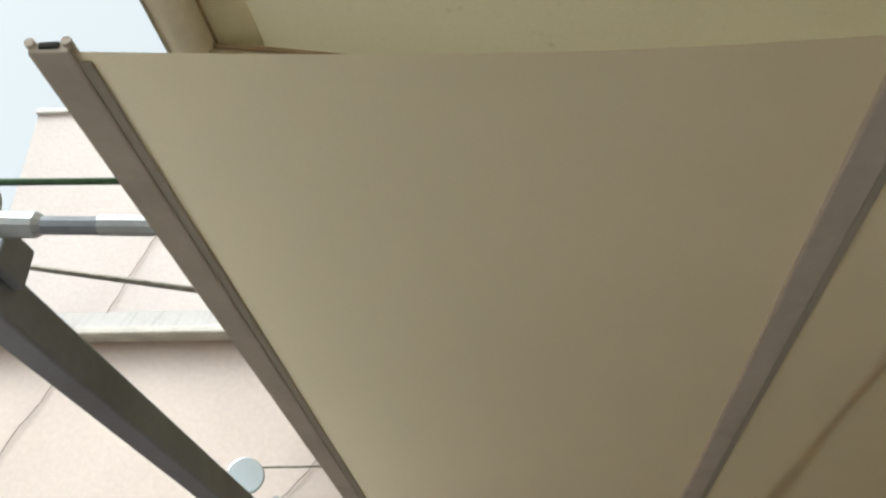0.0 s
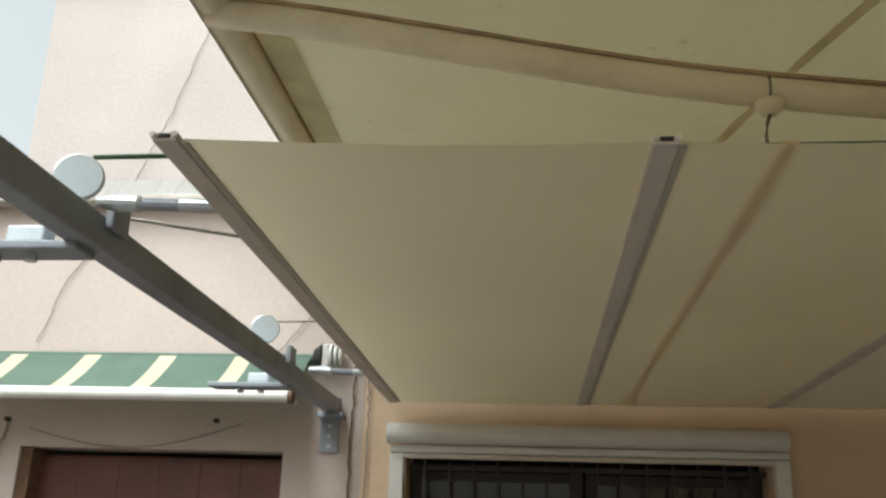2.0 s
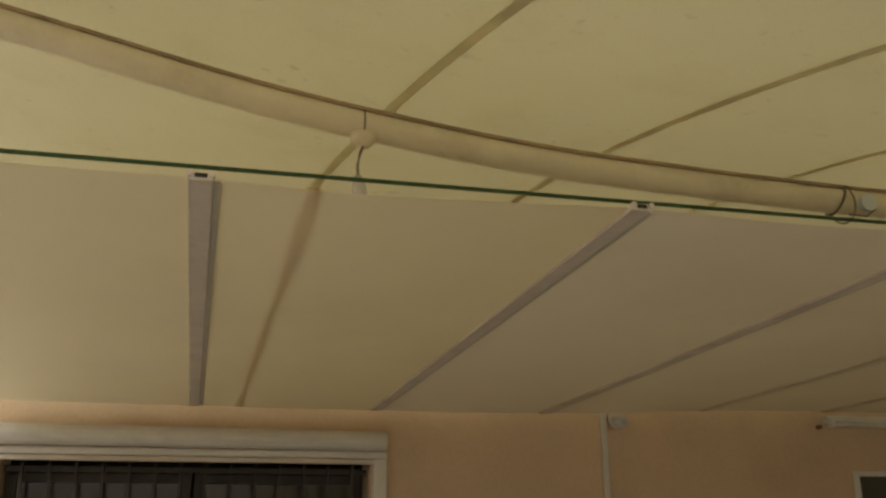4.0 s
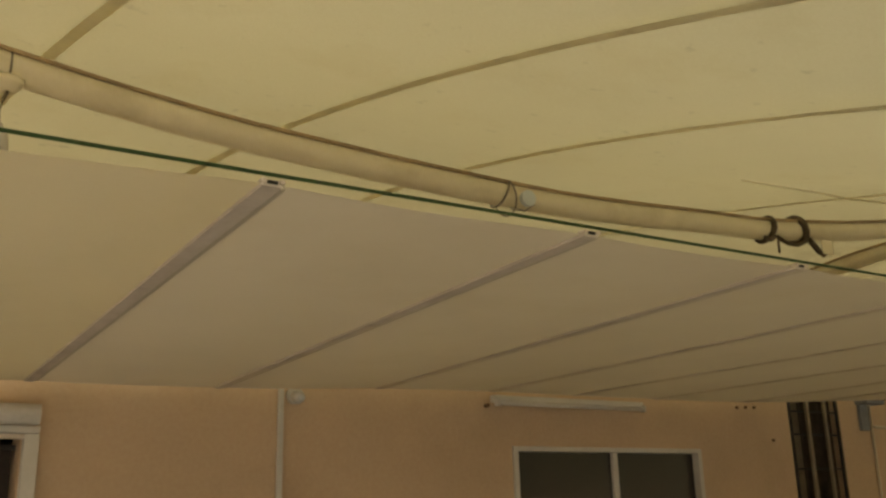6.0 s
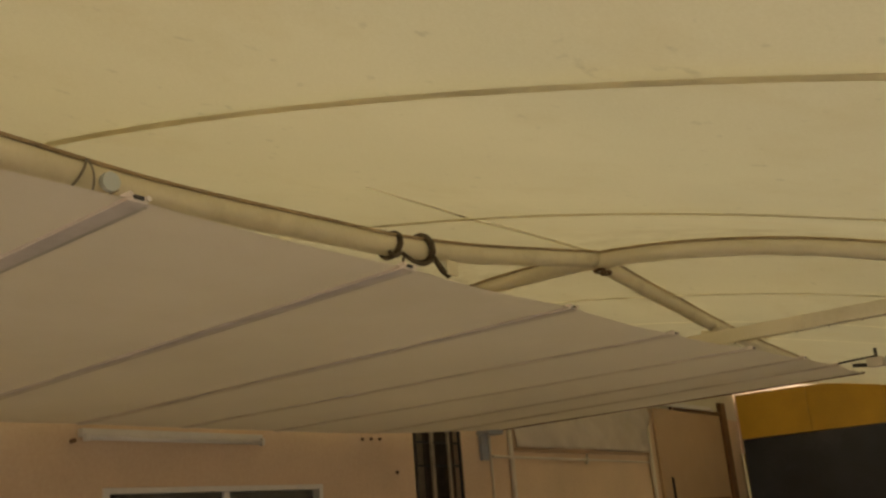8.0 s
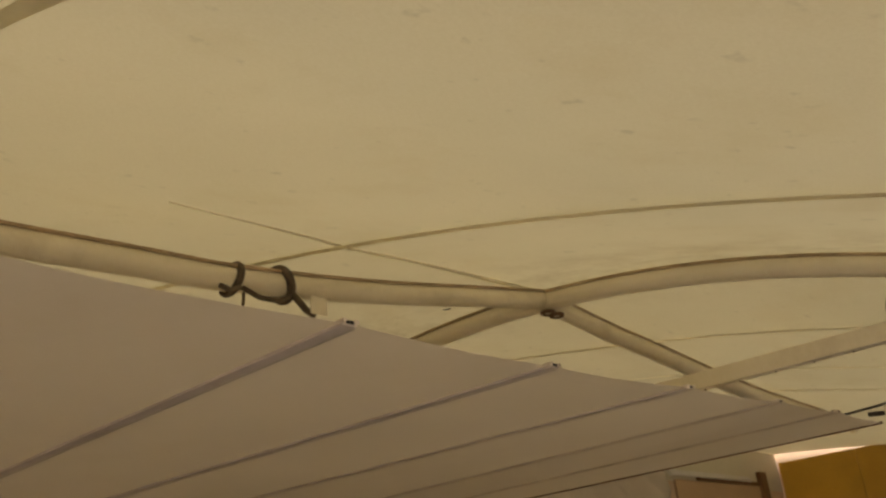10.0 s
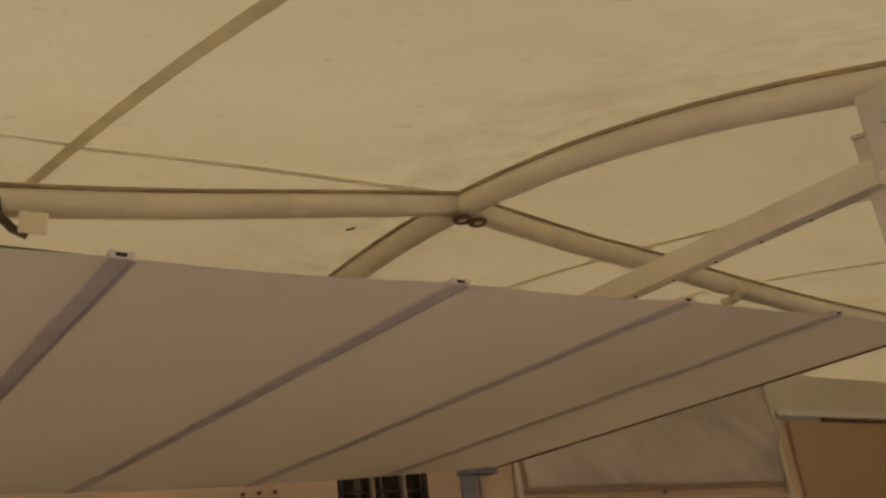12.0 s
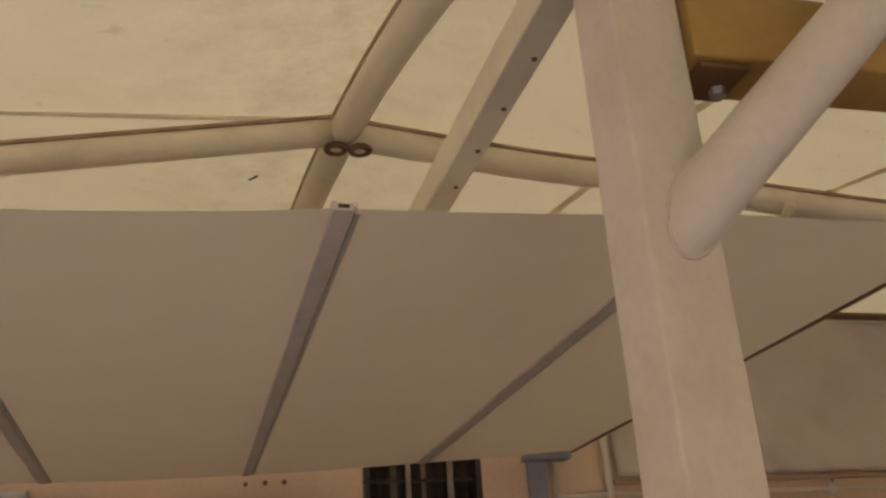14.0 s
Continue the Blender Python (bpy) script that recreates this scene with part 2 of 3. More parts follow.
def tube(bm, pts, r, n=10, cap=True):
    """A round tube along a line of points."""
    pts = [Vector(p) for p in pts]
    rings = []
    up = Vector((0, 0, 1))
    for i, p in enumerate(pts):
        d = (pts[min(i + 1, len(pts) - 1)] - pts[max(i - 1, 0)]).normalized()
        side = d.cross(up)
        if side.length < 0.05:
            side = d.cross(Vector((1, 0, 0)))
        side.normalize()
        up2 = side.cross(d).normalized()
        rr = r[i] if isinstance(r, (list, tuple)) else r
        rings.append([bm.verts.new(p + side * (rr * math.cos(a)) + up2 * (rr * math.sin(a))) for a in [2 * math.pi * k / n for k in range(n)]])
    for a, b in zip(rings, rings[1:]):
        for k in range(n):
            bm.faces.new((a[k], a[(k + 1) % n], b[(k + 1) % n], b[k]))
    if cap:
        bm.faces.new(rings[0][::-1])
        bm.faces.new(rings[-1])
    bmesh.ops.recalc_face_normals(bm, faces=bm.faces[:])
    return bm


def tubed(pts, r, n=10):
    return tube(bmesh.new(), pts, r, n)


def disc(center, axis, r, h, n=28, bm=None):
    """A thin drum round an axis."""
    bm = bm or bmesh.new()
    m = Matrix.Translation(center) @ Vector(axis).to_track_quat('Z', 'Y').to_matrix().to_4x4()
    made = bmesh.ops.create_cone(bm, cap_ends=True, segments=n, radius1=r, radius2=r, depth=h, matrix=m)
    return bm


def beam_between(bm, p, q, w, h, bevel=0.004):
    """A box section from p to q, w across, h high."""
    p, q = Vector(p), Vector(q)
    d = q - p
    m = Matrix.Translation((p + q) / 2) @ d.to_track_quat('Y', 'Z').to_matrix().to_4x4()
    return box(bm, -w / 2, w / 2, -d.length / 2, d.length / 2, -h / 2, h / 2, bevel, m)


def sheet(bm, fn, nu, nv, thick=0.0):
    """A grid surface fn(u, v), given a back side when thick."""
    g = [[bm.verts.new(fn(u / nu, v / nv)) for v in range(nv + 1)] for u in range(nu + 1)]
    for i in range(nu):
        for j in range(nv):
            bm.faces.new((g[i][j], g[i + 1][j], g[i + 1][j + 1], g[i][j + 1]))
    if thick:
        bmesh.ops.solidify(bm, geom=bm.faces[:], thickness=thick)
    return bm


def curve_at(table, x):
    """Smooth value of a short table of (x, value)."""
    xs, vs = [a for a, _ in table], [b for _, b in table]
    x = min(max(x, xs[0]), xs[-1])
    i = max(k for k in range(len(xs) - 1) if xs[k] <= x)
    s = (x - xs[i]) / (xs[i + 1] - xs[i])

    def slope(k):
        a, b = max(k - 1, 0), min(k + 1, len(xs) - 1)
        return (vs[b] - vs[a]) / (xs[b] - xs[a])
    h = xs[i + 1] - xs[i]
    return ((2 * s ** 3 - 3 * s ** 2 + 1) * vs[i] + (s ** 3 - 2 * s ** 2 + s) * h * slope(i)
            + (3 * s ** 2 - 2 * s ** 3) * vs[i + 1] + (s ** 3 - s ** 2) * h * slope(i + 1))


# ---- setting: ground, facade, upper wall, far buildings ----
bm = bmesh.new()
sheet(bm, lambda u, v: Vector((-60 + 120 * u, -60 + 120 * v, 0)), 4, 4)
solo("ground", bm, M_GROUND, "worn concrete paving of the yard", "ground", "structure")


def wall_with_holes(name, x0, x1, z0, z1, y0, y1, holes, mat, label):
    """An upright wall along x with openings (x0, x1, z0, z1) right through it."""
    bm = bmesh.new()
    xs = sorted({x0, x1, *[h[0] for h in holes], *[h[1] for h in holes]})
    zs = sorted({z0, z1, *[h[2] for h in holes], *[h[3] for h in holes]})
    for a, b in zip(xs, xs[1:]):
        for c, d in zip(zs, zs[1:]):
            if not any(h[0] <= (a + b) / 2 <= h[1] and h[2] <= (c + d) / 2 <= h[3] for h in holes):
                box(bm, a, b, y0, y1, c, d)
    bmesh.ops.remove_doubles(bm, verts=bm.verts[:], dist=0.0005)
    seen = {}
    for f in bm.faces[:]:
        seen.setdefault(tuple(round(c, 3) for c in f.calc_center_median()), []).append(f)
    bmesh.ops.delete(bm, geom=[f for fs in seen.values() if len(fs) > 1 for f in fs], context='FACES')
    return solo(name, bm, mat, label, "wall", "structure")


DOOR = (-1.82, -0.53, 0.0, 1.945)
WIN1 = (0.05, 1.68, 0.95, 1.98)
WIN2 = (4.35, 5.92, 0.9, 1.93)
GRILLE = (6.885, 7.485, 1.2, 2.42)
wall_with_holes("wall_northwest", -5.8, -0.16, 0.0, 3.2, 0.0, 0.25, [DOOR], M_WALL_PINK, "pale pink rendered house wall with a door opening")
wall_with_holes("wall_north", -0.16, 13.85, 0.0, 3.2, 0.003, 0.25, [WIN1, WIN2, GRILLE], M_WALL, "peach rendered house wall with openings")
wall_with_holes("wall_upper", -2.05, 13.85, 3.2, 4.45, 0.0, 0.25, [], M_WALL_TOP, "pale weathered upper wall with dark stains")
bm = boxed(-5.8, 6.0, -0.10, 0.0, 3.165, 3.2, bevel=0.008)
solo("trim", bm, M_LEDGE, "stained projecting ledge across the house wall", "ledge", "structure")
bm = bmesh.new()
sheet(bm, lambda u, v: Vector((-5.8 + 11.8 * u, -0.085 + 0.078 * v, 3.2 + 0.115 * v)), 60, 3, 0.004)
solo("trim", bm, M_STREAK, "sloped ledge top with dark rain streaks", "ledge", "structure")
bm = boxed(-5.8, -2.05, 0.0, 0.25, 3.2, 3.31)
solo("trim", bm, M_LEDGE, "weathered parapet beside the upper wall", "parapet", "structure")
# Shade of the unlit rooms is put into the slabs' near-black colour.
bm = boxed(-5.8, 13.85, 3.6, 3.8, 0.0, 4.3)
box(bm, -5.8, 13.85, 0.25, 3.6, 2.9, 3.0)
solo("wall_inner", bm, M_DARK, "back wall and ceiling painted near-black for unlit rooms", "wall", "structure")
# Upper part is unseen, raised to block sky light from the east.
wall_with_holes("wall_east", 13.85, 14.0, 0.0, 7.4, -17.0, 0.25, [], M_WALL, "peach rendered end wall of the yard")
# Behind the camera, added to close off the yard.
wall_with_holes("wall_south", -14.0, 14.0, 0.0, 2.6, -17.2, -17.0, [], M_WALL, "unseen wall added across the yard")

# Out of view; added to cut low sky light on the house wall.
wall_with_holes("sky_block_west", -6.05, -5.85, 0.0, 4.2, -17.0, -0.2, [], M_WALL, "unseen wall added along the west side to block sky light")
# Behind the camera, added to dim sky light at the east end.
wall_with_holes("sky_block_southeast", 7.0, 13.85, 0.0, 3.3, -8.2, -8.0, [], M_WALL, "unseen wall added across the yard")
# Never in view; extra height that shades the membrane from the north sky.
wall_with_holes("sky_block_storey", 2.6, 13.85, 4.49, 7.4, 0.0, 0.25, [], M_WALL_TOP, "unseen wall added above the house to shade the membrane")
solo("trim", boxed(-2.06, 13.85, -0.02, 0.26, 4.45, 4.48, bevel=0.006), M_STREAK, "streaked coping on the upper wall", "coping", "structure")

far = thing("neighbour_house", "pale grey neighbouring house above the roofline", "house", at=(-8.9, 2.8, 0))
part("wall", boxed(-12.0, -5.96, 1.6, 4.0, 0.0, 6.9), M_FAR, far)
part("roof", boxed(-12.0, -5.94, 1.58, 4.02, 6.9, 6.98, bevel=0.02), M_LEDGE, far)


def wander(pts, r, seed, steps=10, amp=0.007):
    rnd = random.Random(seed)
    out = []
    for a, b in zip(pts, pts[1:]):
        for k in range(steps):
            s = k / steps
            out.append((a[0] + (b[0] - a[0]) * s + rnd.uniform(-amp, amp), a[1] + (b[1] - a[1]) * s, a[2] + (b[2] - a[2]) * s))
    out.append(pts[-1])
    return tubed(out, r, 5)


solo("loose_cable", wander([(-1.05, -0.012, 4.44), (-1.28, -0.012, 3.7), (-1.45, -0.012, 3.26)], 0.0026, 3), M_CRACK, "thin brown cable running down the upper wall", "cable", group="loose cables on the house wall")
solo("loose_cable", wander([(-1.52, -0.012, 3.1), (-1.72, -0.012, 2.75), (-1.82, -0.012, 2.45)], 0.0026, 4), M_CRACK, "thin brown cable running down the house wall", "cable", group="loose cables on the house wall")
solo("loose_cable", wander([(-0.12, -0.012, 3.1), (-0.42, -0.012, 2.62), (-0.6, -0.012, 2.4)], 0.0026, 6), M_CRACK, "thin cable slanting down the house wall", "cable", group="loose cables on the house wall")
solo("loose_cable", wander([(-1.9, -0.012, 2.06), (-1.93, -0.012, 1.9), (-1.97, -0.012, 1.2)], 0.007, 5, amp=0.01), M_BROWN_LINE, "tan cable hanging beside the brown door", "cable", group="loose cables on the house wall")
sag = [(-1.78 + 1.05 * s, -0.012, 2.03 - 0.10 * math.sin(math.pi * s) + 0.04 * s) for s in [k / 16 for k in range(17)]]
solo("loose_cable", tubed(sag, 0.0028, 5), M_CRACK, "thin cable sagging over the brown door", "cable", group="loose cables on the house wall")
solo("loose_cable", wander([(-0.2, -0.014, 2.42), (-0.215, -0.014, 2.0), (-0.2, -0.014, 1.5)], 0.005, 8, amp=0.006), M_SOCKET, "dark cable dropping beside the beam bracket", "cable", group="loose cables on the house wall")
solo("loose_cable", wander([(-0.14, -0.014, 2.3), (-0.13, -0.014, 2.05), (-0.15, -0.014, 1.1)], 0.0035, 9, amp=0.006), M_CRACK, "thin cable dropping down the house wall", "cable", group="loose cables on the house wall")
for (x, z) in ((-1.9, 2.07), (0.87, 2.06), (-0.86, 2.08)):
    solo("wall_hook", disc((x, -0.012, z), (0, 1, 0), 0.012, 0.03, 8), M_IRON, "small rusty hook in the house wall", "hook", group="hooks in the house wall")

# ---- openings: door, shuttered window, sliding window, grille ----
d = thing("door_1", "closed red-brown wooden door in the peach wall", "door", "structure", at=(-1.2, 0.12, 0))
part("panel", boxed(-1.764, -0.54, 0.14, 0.19, 0.0, 1.92, bevel=0.004), M_DOOR, d)
for k in range(6):
    part("board", boxed(-1.775 + k * 0.203, -1.573 + k * 0.203, 0.128, 0.139, 0.02, 1.90, bevel=0.0015), M_DOOR, d)
fr = boxed(-1.82, -1.765, 0.02, 0.22, 0.0, 1.94)
part("door_jamb", fr, M_SOCKET, d)
part("door_handle", tube(tubed([(-0.66, 0.125, 1.02), (-0.66, 0.07, 1.02), (-0.78, 0.07, 1.02)], 0.01, 8), [(-0.66, 0.135, 1.02), (-0.66, 0.12, 1.02)], 0.028, 12), M_ZINC, d, smooth=True)
solo("door_bell", boxed(-0.47, -0.44, -0.02, 0.0, 1.55, 1.65, bevel=0.005), M_IRON, "small dark bell push beside the brown door", "bell")

w = thing("window_1", "barred window under a white roller shutter box", "window", "structure", at=(0.86, 0.0, 0.95))
bx = bmesh.new()
tube(bx, [(-0.03, -0.07, 2.034), (1.738, -0.07, 2.03)], 0.046, 16)
part("shutter_box", bx, M_WHITE, w, "rounded grey-white roller shutter box", smooth=False)
part("shutter_rail", boxed(-0.02, 1.75, -0.055, 0.0, 1.95, 1.983, bevel=0.006), M_WHITE_ALU, w)
part("shutter_rail", boxed(0.0, 1.73, -0.045, 0.0, 1.926, 1.947, bevel=0.004), M_ALU, w)
part("window_frame", boxed(-0.02, 0.045, -0.05, 0.02, 0.9, 1.949, bevel=0.006), M_WHITE_ALU, w)
part("window_frame", boxed(1.685, 1.75, -0.05, 0.02, 0.9, 1.949, bevel=0.006), M_WHITE_ALU, w)
part("window_sill", boxed(-0.05, 1.78, -0.1, 0.02, 0.86, 0.9, bevel=0.006), M_WHITE_ALU, w)
for k in range(14):
    x = 0.13 + k * 0.113
    part("bar", boxed(x - 0.007, x + 0.007, 0.05, 0.064, 0.95, 1.96), M_IRON, w)
for z in (1.0, 1.3, 1.6, 1.895):
    part("crossbar", boxed(0.06, 1.67, 0.065, 0.073, z - 0.012, z + 0.012), M_IRON, w)
for a, b in ((0.06, 0.86), (0.87, 1.67)):
    y = 0.14 if a < 0.5 else 0.17
    s = part("sash", boxed(a, a + 0.045, y, y + 0.03, 0.96, 1.9, bevel=0.003), M_IRON, w)
    part("sash", boxed(b - 0.045, b, y, y + 0.03, 0.96, 1.9, bevel=0.003), M_IRON, w)
    part("sash", boxed(a + 0.045, b - 0.045, y, y + 0.03, 1.84, 1.885, bevel=0.003), M_IRON, w)
    part("pane", boxed(a + 0.045, b - 0.045, y + 0.012, y + 0.018, 0.96, 1.84), M_GLASS, w)

w = thing("window_2", "two-pane sliding window with a white metal frame", "window", "structure", at=(5.13, 0.0, 0.9))
x0, x1, z0, z1 = WIN2
for a, b, c, dd in ((x0, x0 + 0.035, z0, z1), (x1 - 0.035, x1, z0, z1), (x0 + 0.035, x1 - 0.035, z1 - 0.03, z1), (x0 + 0.035, x1 - 0.035, z0, z0 + 0.04)):
    part("window_frame", boxed(a, b, -0.012, 0.07, c, dd, bevel=0.003), M_WHITE_ALU, w)
part("sash_bar", boxed(5.135, 5.175, 0.005, 0.04, z0 + 0.04, z1 - 0.03, bevel=0.003), M_WHITE_ALU, w)
part("pane", boxed(x0 + 0.035, 5.135, 0.03, 0.036, z0 + 0.04, z1 - 0.03), M_GLASS, w)
part("pane", boxed(5.175, x1 - 0.035, 0.045, 0.051, z0 + 0.04, z1 - 0.03), M_GLASS, w)
part("window_sill", boxed(x0 - 0.03, x1 + 0.03, -0.05, 0.02, z0 - 0.04, z0, bevel=0.004), M_WHITE_ALU, w)

w = thing("window_3", "dark window behind iron bars and striped cloth", "window", "structure", at=(7.28, 0.0, 1.2))
x0, x1, z0, z1 = GRILLE
for k, x in enumerate((x0 + 0.012, 7.10, 7.31, x1 - 0.03)):
    part("bar", boxed(x, x + 0.022, 0.0, 0.02, z0, z1), M_CURTAIN_B if k in (1, 2) else M_IRON, w)
for z in (1.3, 1.55, 1.8, 2.05, 2.22):
    part("crossbar", boxed(x0, x1, 0.021, 0.031, z - 0.008, z + 0.008), M_IRON, w)
folds = bmesh.new()
sheet(folds, lambda u, v: Vector((x0 + (x1 - x0) * u, 0.07 + 0.022 * math.sin(u * 34), z0 + (z1 - z0) * v)), 44, 2, 0.004)
for f in folds.faces:
    f.material_index = 1 if math.sin((f.calc_center_median().x - x0) * 42 + 0.8) > 0.78 else 0
part("cloth", folds, [M_CURTAIN, M_CURTAIN_B], w)

# ---- vault tent: membrane, seams, arches, purlin ----
PURLIN = [(-0.46, 3.165), (-0.1, 3.11), (0.3, 3.03), (0.95, 2.895), (1.36, 2.832), (1.92, 2.772), (2.4, 2.75), (2.8, 2.739), (3.35, 2.737), (4.2, 2.785), (4.55, 2.806), (5.2, 2.888), (6.05, 3.03), (6.55, 3.113)]
PURLIN_EAST = [(6.53, 3.105), (7.2, 3.0), (7.5, 2.968), (8.25, 2.868), (8.9, 2.80), (10.4, 2.70)]
PY = -1.79
CREST = [(-0.5, 3.27), (-0.1, 3.2), (0.5, 3.11), (1.48, 3.0), (2.36, 2.96), (3.16, 2.93), (4.0, 2.955), (4.96, 3.03), (5.8, 3.05), (6.6, 3.05), (7.52, 3.036), (8.32, 2.96), (10.5, 2.88), (13.85, 2.85)]
PITCH = [(-0.5, 0.0), (0.3, 0.04), (1.48, 0.12), (2.36, 0.17), (3.16, 0.19), (9.0, 0.19), (13.85, 0.19)]


def arch_line(y):
    """Centre of the curved steel arch beside the post."""
    u = PY - y
    return 6.56 + 0.1 * u, 3.105 - 0.04 * u - 0.09 * u * u


def skin(x, y):
    """Height of the tent membrane, creased over the arch."""
    u = PY - y
    pitch = curve_at(PITCH, x)
    ax, az = arch_line(y)
    w = max(0.0, 1 - (ax - x) / 1.5 if x < ax else 1 - (x - ax) / 1.0)
    flat = curve_at(CREST, x) - pitch * (u + 0.18 * u * u)
    return flat * (1 - w) + (az + 0.062) * w


tent = thing("membrane_tent", "cream membrane canopy stretched over curved cream steel tubes", "canopy", at=(4, -2.5, 0))
bm = bmesh.new()
# Membrane stretched on to X1 to keep sky light off the end wall.
X0, X1, YA, YB = -0.42, 13.8, -0.004, -5.6
sheet(bm, lambda u, v: Vector((X0 + (X1 - X0) * u, YA + (YB - YA) * v, skin(X0 + (X1 - X0) * u, YA + (YB - YA) * v)
      + 0.012 * noise.noise(Vector((u * 9, v * 5, 0.3))))), 110, 44)
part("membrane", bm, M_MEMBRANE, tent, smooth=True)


bm = bmesh.new()
sheet(bm, lambda u, v: Vector((X0 + (X1 - X0) * u, -0.012 + 0.004 * math.sin(u * 60), skin(X0 + (X1 - X0) * u, YA) + 0.01 - 0.45 * v)), 90, 3)
part("flap", bm, M_MEMBRANE, tent, smooth=True)


LEAN = {1.48: -0.15, 2.36: -0.10, 3.16: -0.05, 4.96: -0.05, 8.32: 0.05}


def seam(x, wdt, y0=YA, y1=YB, off=0.006):
    bm = bmesh.new()

    def at(u, v):
        y = y0 + (y1 - y0) * v
        cx = x + (y - PY) * LEAN.get(x, 0.0)
        return Vector((cx + (u - 0.5) * wdt + 0.01 * math.sin(v * 9 + x), y, skin(cx, y) - 0.012 - off))
    sheet(bm, at, 2, 60, 0.003)
    return bm


for x in (-0.275, 1.48, 2.36, 3.16, 4.96, 7.52, 8.32, 9.1):
    part("seam", seam(x, 0.042 if x > 0 else 0.13), M_SEAM, tent, "darker welded seam band")


bm = bmesh.new()
sheet(bm, lambda u, v: Vector((X0 - 0.015 * math.sin(math.pi * v), YA + (YB - YA) * u, skin(X0, YA + (YB - YA) * u) + 0.008 - 0.14 * v)), 50, 3, 0.003)
part("edge_flap", bm, M_MEMBRANE, tent, smooth=True)


def arch(x, r, drop=0.02, y0=-0.02, y1=-5.7, n=40):
    return tubed([(x, y0 + (y1 - y0) * k / n, skin(x, y0 + (y1 - y0) * k / n) - r - drop) for k in range(n + 1)], r, 14)


part("arch_tube", arch(-0.385, 0.06, 0.005), M_TUBE, tent, smooth=True)
span = [arch_line(-0.02 - 5.6 * k / 40) + (-0.02 - 5.6 * k / 40,) for k in range(41)]
part("arch_tube", tubed([(a, c, b) for a, b, c in span], 0.052, 14), M_TUBE, tent, smooth=True)
west = [-0.40 + 6.92 * k / 60 for k in range(61)]
east = [6.55 + 3.8 * k / 24 for k in range(25)]
part("purlin", tubed([(x, PY, curve_at(PURLIN, x)) for x in west], 0.048, 14), M_TUBE, tent, smooth=True)
part("purlin", tubed([(x, PY - 0.06 * (x - 6.5), curve_at(PURLIN_EAST, x)) for x in east], 0.048, 14), M_TUBE, tent, smooth=True)
# Brown lines paint in the shadow gap, with stain, between tube and membrane.
part("gap_line", tubed([(x, PY - 0.038, curve_at(PURLIN, x) + 0.040) for x in west], 0.007, 6), M_BROWN_LINE, tent, "brown stain and shadow-gap line along the tube")
part("gap_line", tubed([(x, PY - 0.035 - 0.06 * (x - 6.5), curve_at(PURLIN_EAST, x) + 0.042) for x in east], 0.007, 6), M_BROWN_LINE, tent, "brown stain and shadow-gap line along the tube")
part("gap_line", tubed([(-0.33, -0.02 - 5.5 * k / 40, skin(-0.33, -0.02 - 5.5 * k / 40) - 0.026) for k in range(41)], 0.008, 6), M_BROWN_LINE, tent, "brown stain and shadow-gap line along the tube")
part("gap_line", tubed([(a - 0.042, c, b + 0.042) for a, b, c in span], 0.008, 6), M_BROWN_LINE, tent, "brown stain and shadow-gap line along the tube")
fold = [(4.15 + 2.35 * s, PY - 0.22 * (1 - s) ** 1.4, skin(4.15 + 2.35 * s, PY - 0.22 * (1 - s) ** 1.4) - 0.008) for s in [k / 24 for k in range(25)]]
part("fold", tubed(fold, [0.002 + 0.008 * k / 24 for k in range(25)], 6), M_SEAM, tent, "raised crease in the membrane")
for x in (6.53, 6.61):
    cl = part("clamp", tubed([(x + 0.030 * math.cos(a), PY - 0.03 + 0.030 * math.sin(a), 3.03) for a in [2 * math.pi * k / 20 for k in range(21)]], 0.011, 8), M_SOCKET, tent, "rusty ring clamp under the joint", smooth=True)
    part("bolt_head", disc((x, PY - 0.03, 3.034), (0, 0, 1), 0.022, 0.012, 12), M_TUBE, cl)
part("clamp", tubed([(8.11, PY - 0.16, 2.845), (8.125, PY - 0.09, 2.815), (8.135, PY - 0.02, 2.83)], 0.02, 8), M_TUBE, tent, smooth=True)

part("tear", tubed([(6.27, -1.33, skin(6.27, -1.33) - 0.014), (6.28, -1.345, skin(6.28, -1.345) - 0.018), (6.30, -1.36, skin(6.30, -1.36) - 0.012)], 0.004, 6), M_SLOT, tent, "small dark tear in the membrane")

# ties round the purlin
def ring(center, r, t, turn=0.0, a0=0.0, a1=2 * math.pi, n=26):
    return tubed([(center[0] + turn * math.sin(a), center[1] + r * math.cos(a), center[2] + r * math.sin(a)) for a in [a0 + (a1 - a0) * k / n for k in range(n + 1)]], t, 8)


def purlin_at(x):
    return (x, PY, curve_at(PURLIN, x))


tie = thing("rope_tie", "dark rope knotted round the cream tube", "rope", at=purlin_at(4.66))
cx = purlin_at(4.552)
part("loop", ring(cx, 0.056, 0.014, 0.012), M_ROPE, tie, smooth=True)
part("loop", ring(purlin_at(4.777), 0.058, 0.017, -0.02), M_ROPE, tie, smooth=True)
part("strand", tubed([(4.555, PY - 0.06, cx[2] - 0.05), (4.625, PY - 0.065, cx[2] - 0.075), (4.705, PY - 0.06, cx[2] - 0.07), (4.775, PY - 0.06, cx[2] - 0.04)], 0.010, 7), M_ROPE, tie, smooth=True)
part("strand", tubed([(4.545, PY - 0.06, cx[2] - 0.05), (4.495, PY - 0.07, cx[2] - 0.075), (4.445, PY - 0.08, cx[2] - 0.07)], 0.010, 7), M_ROPE, tie, smooth=True)
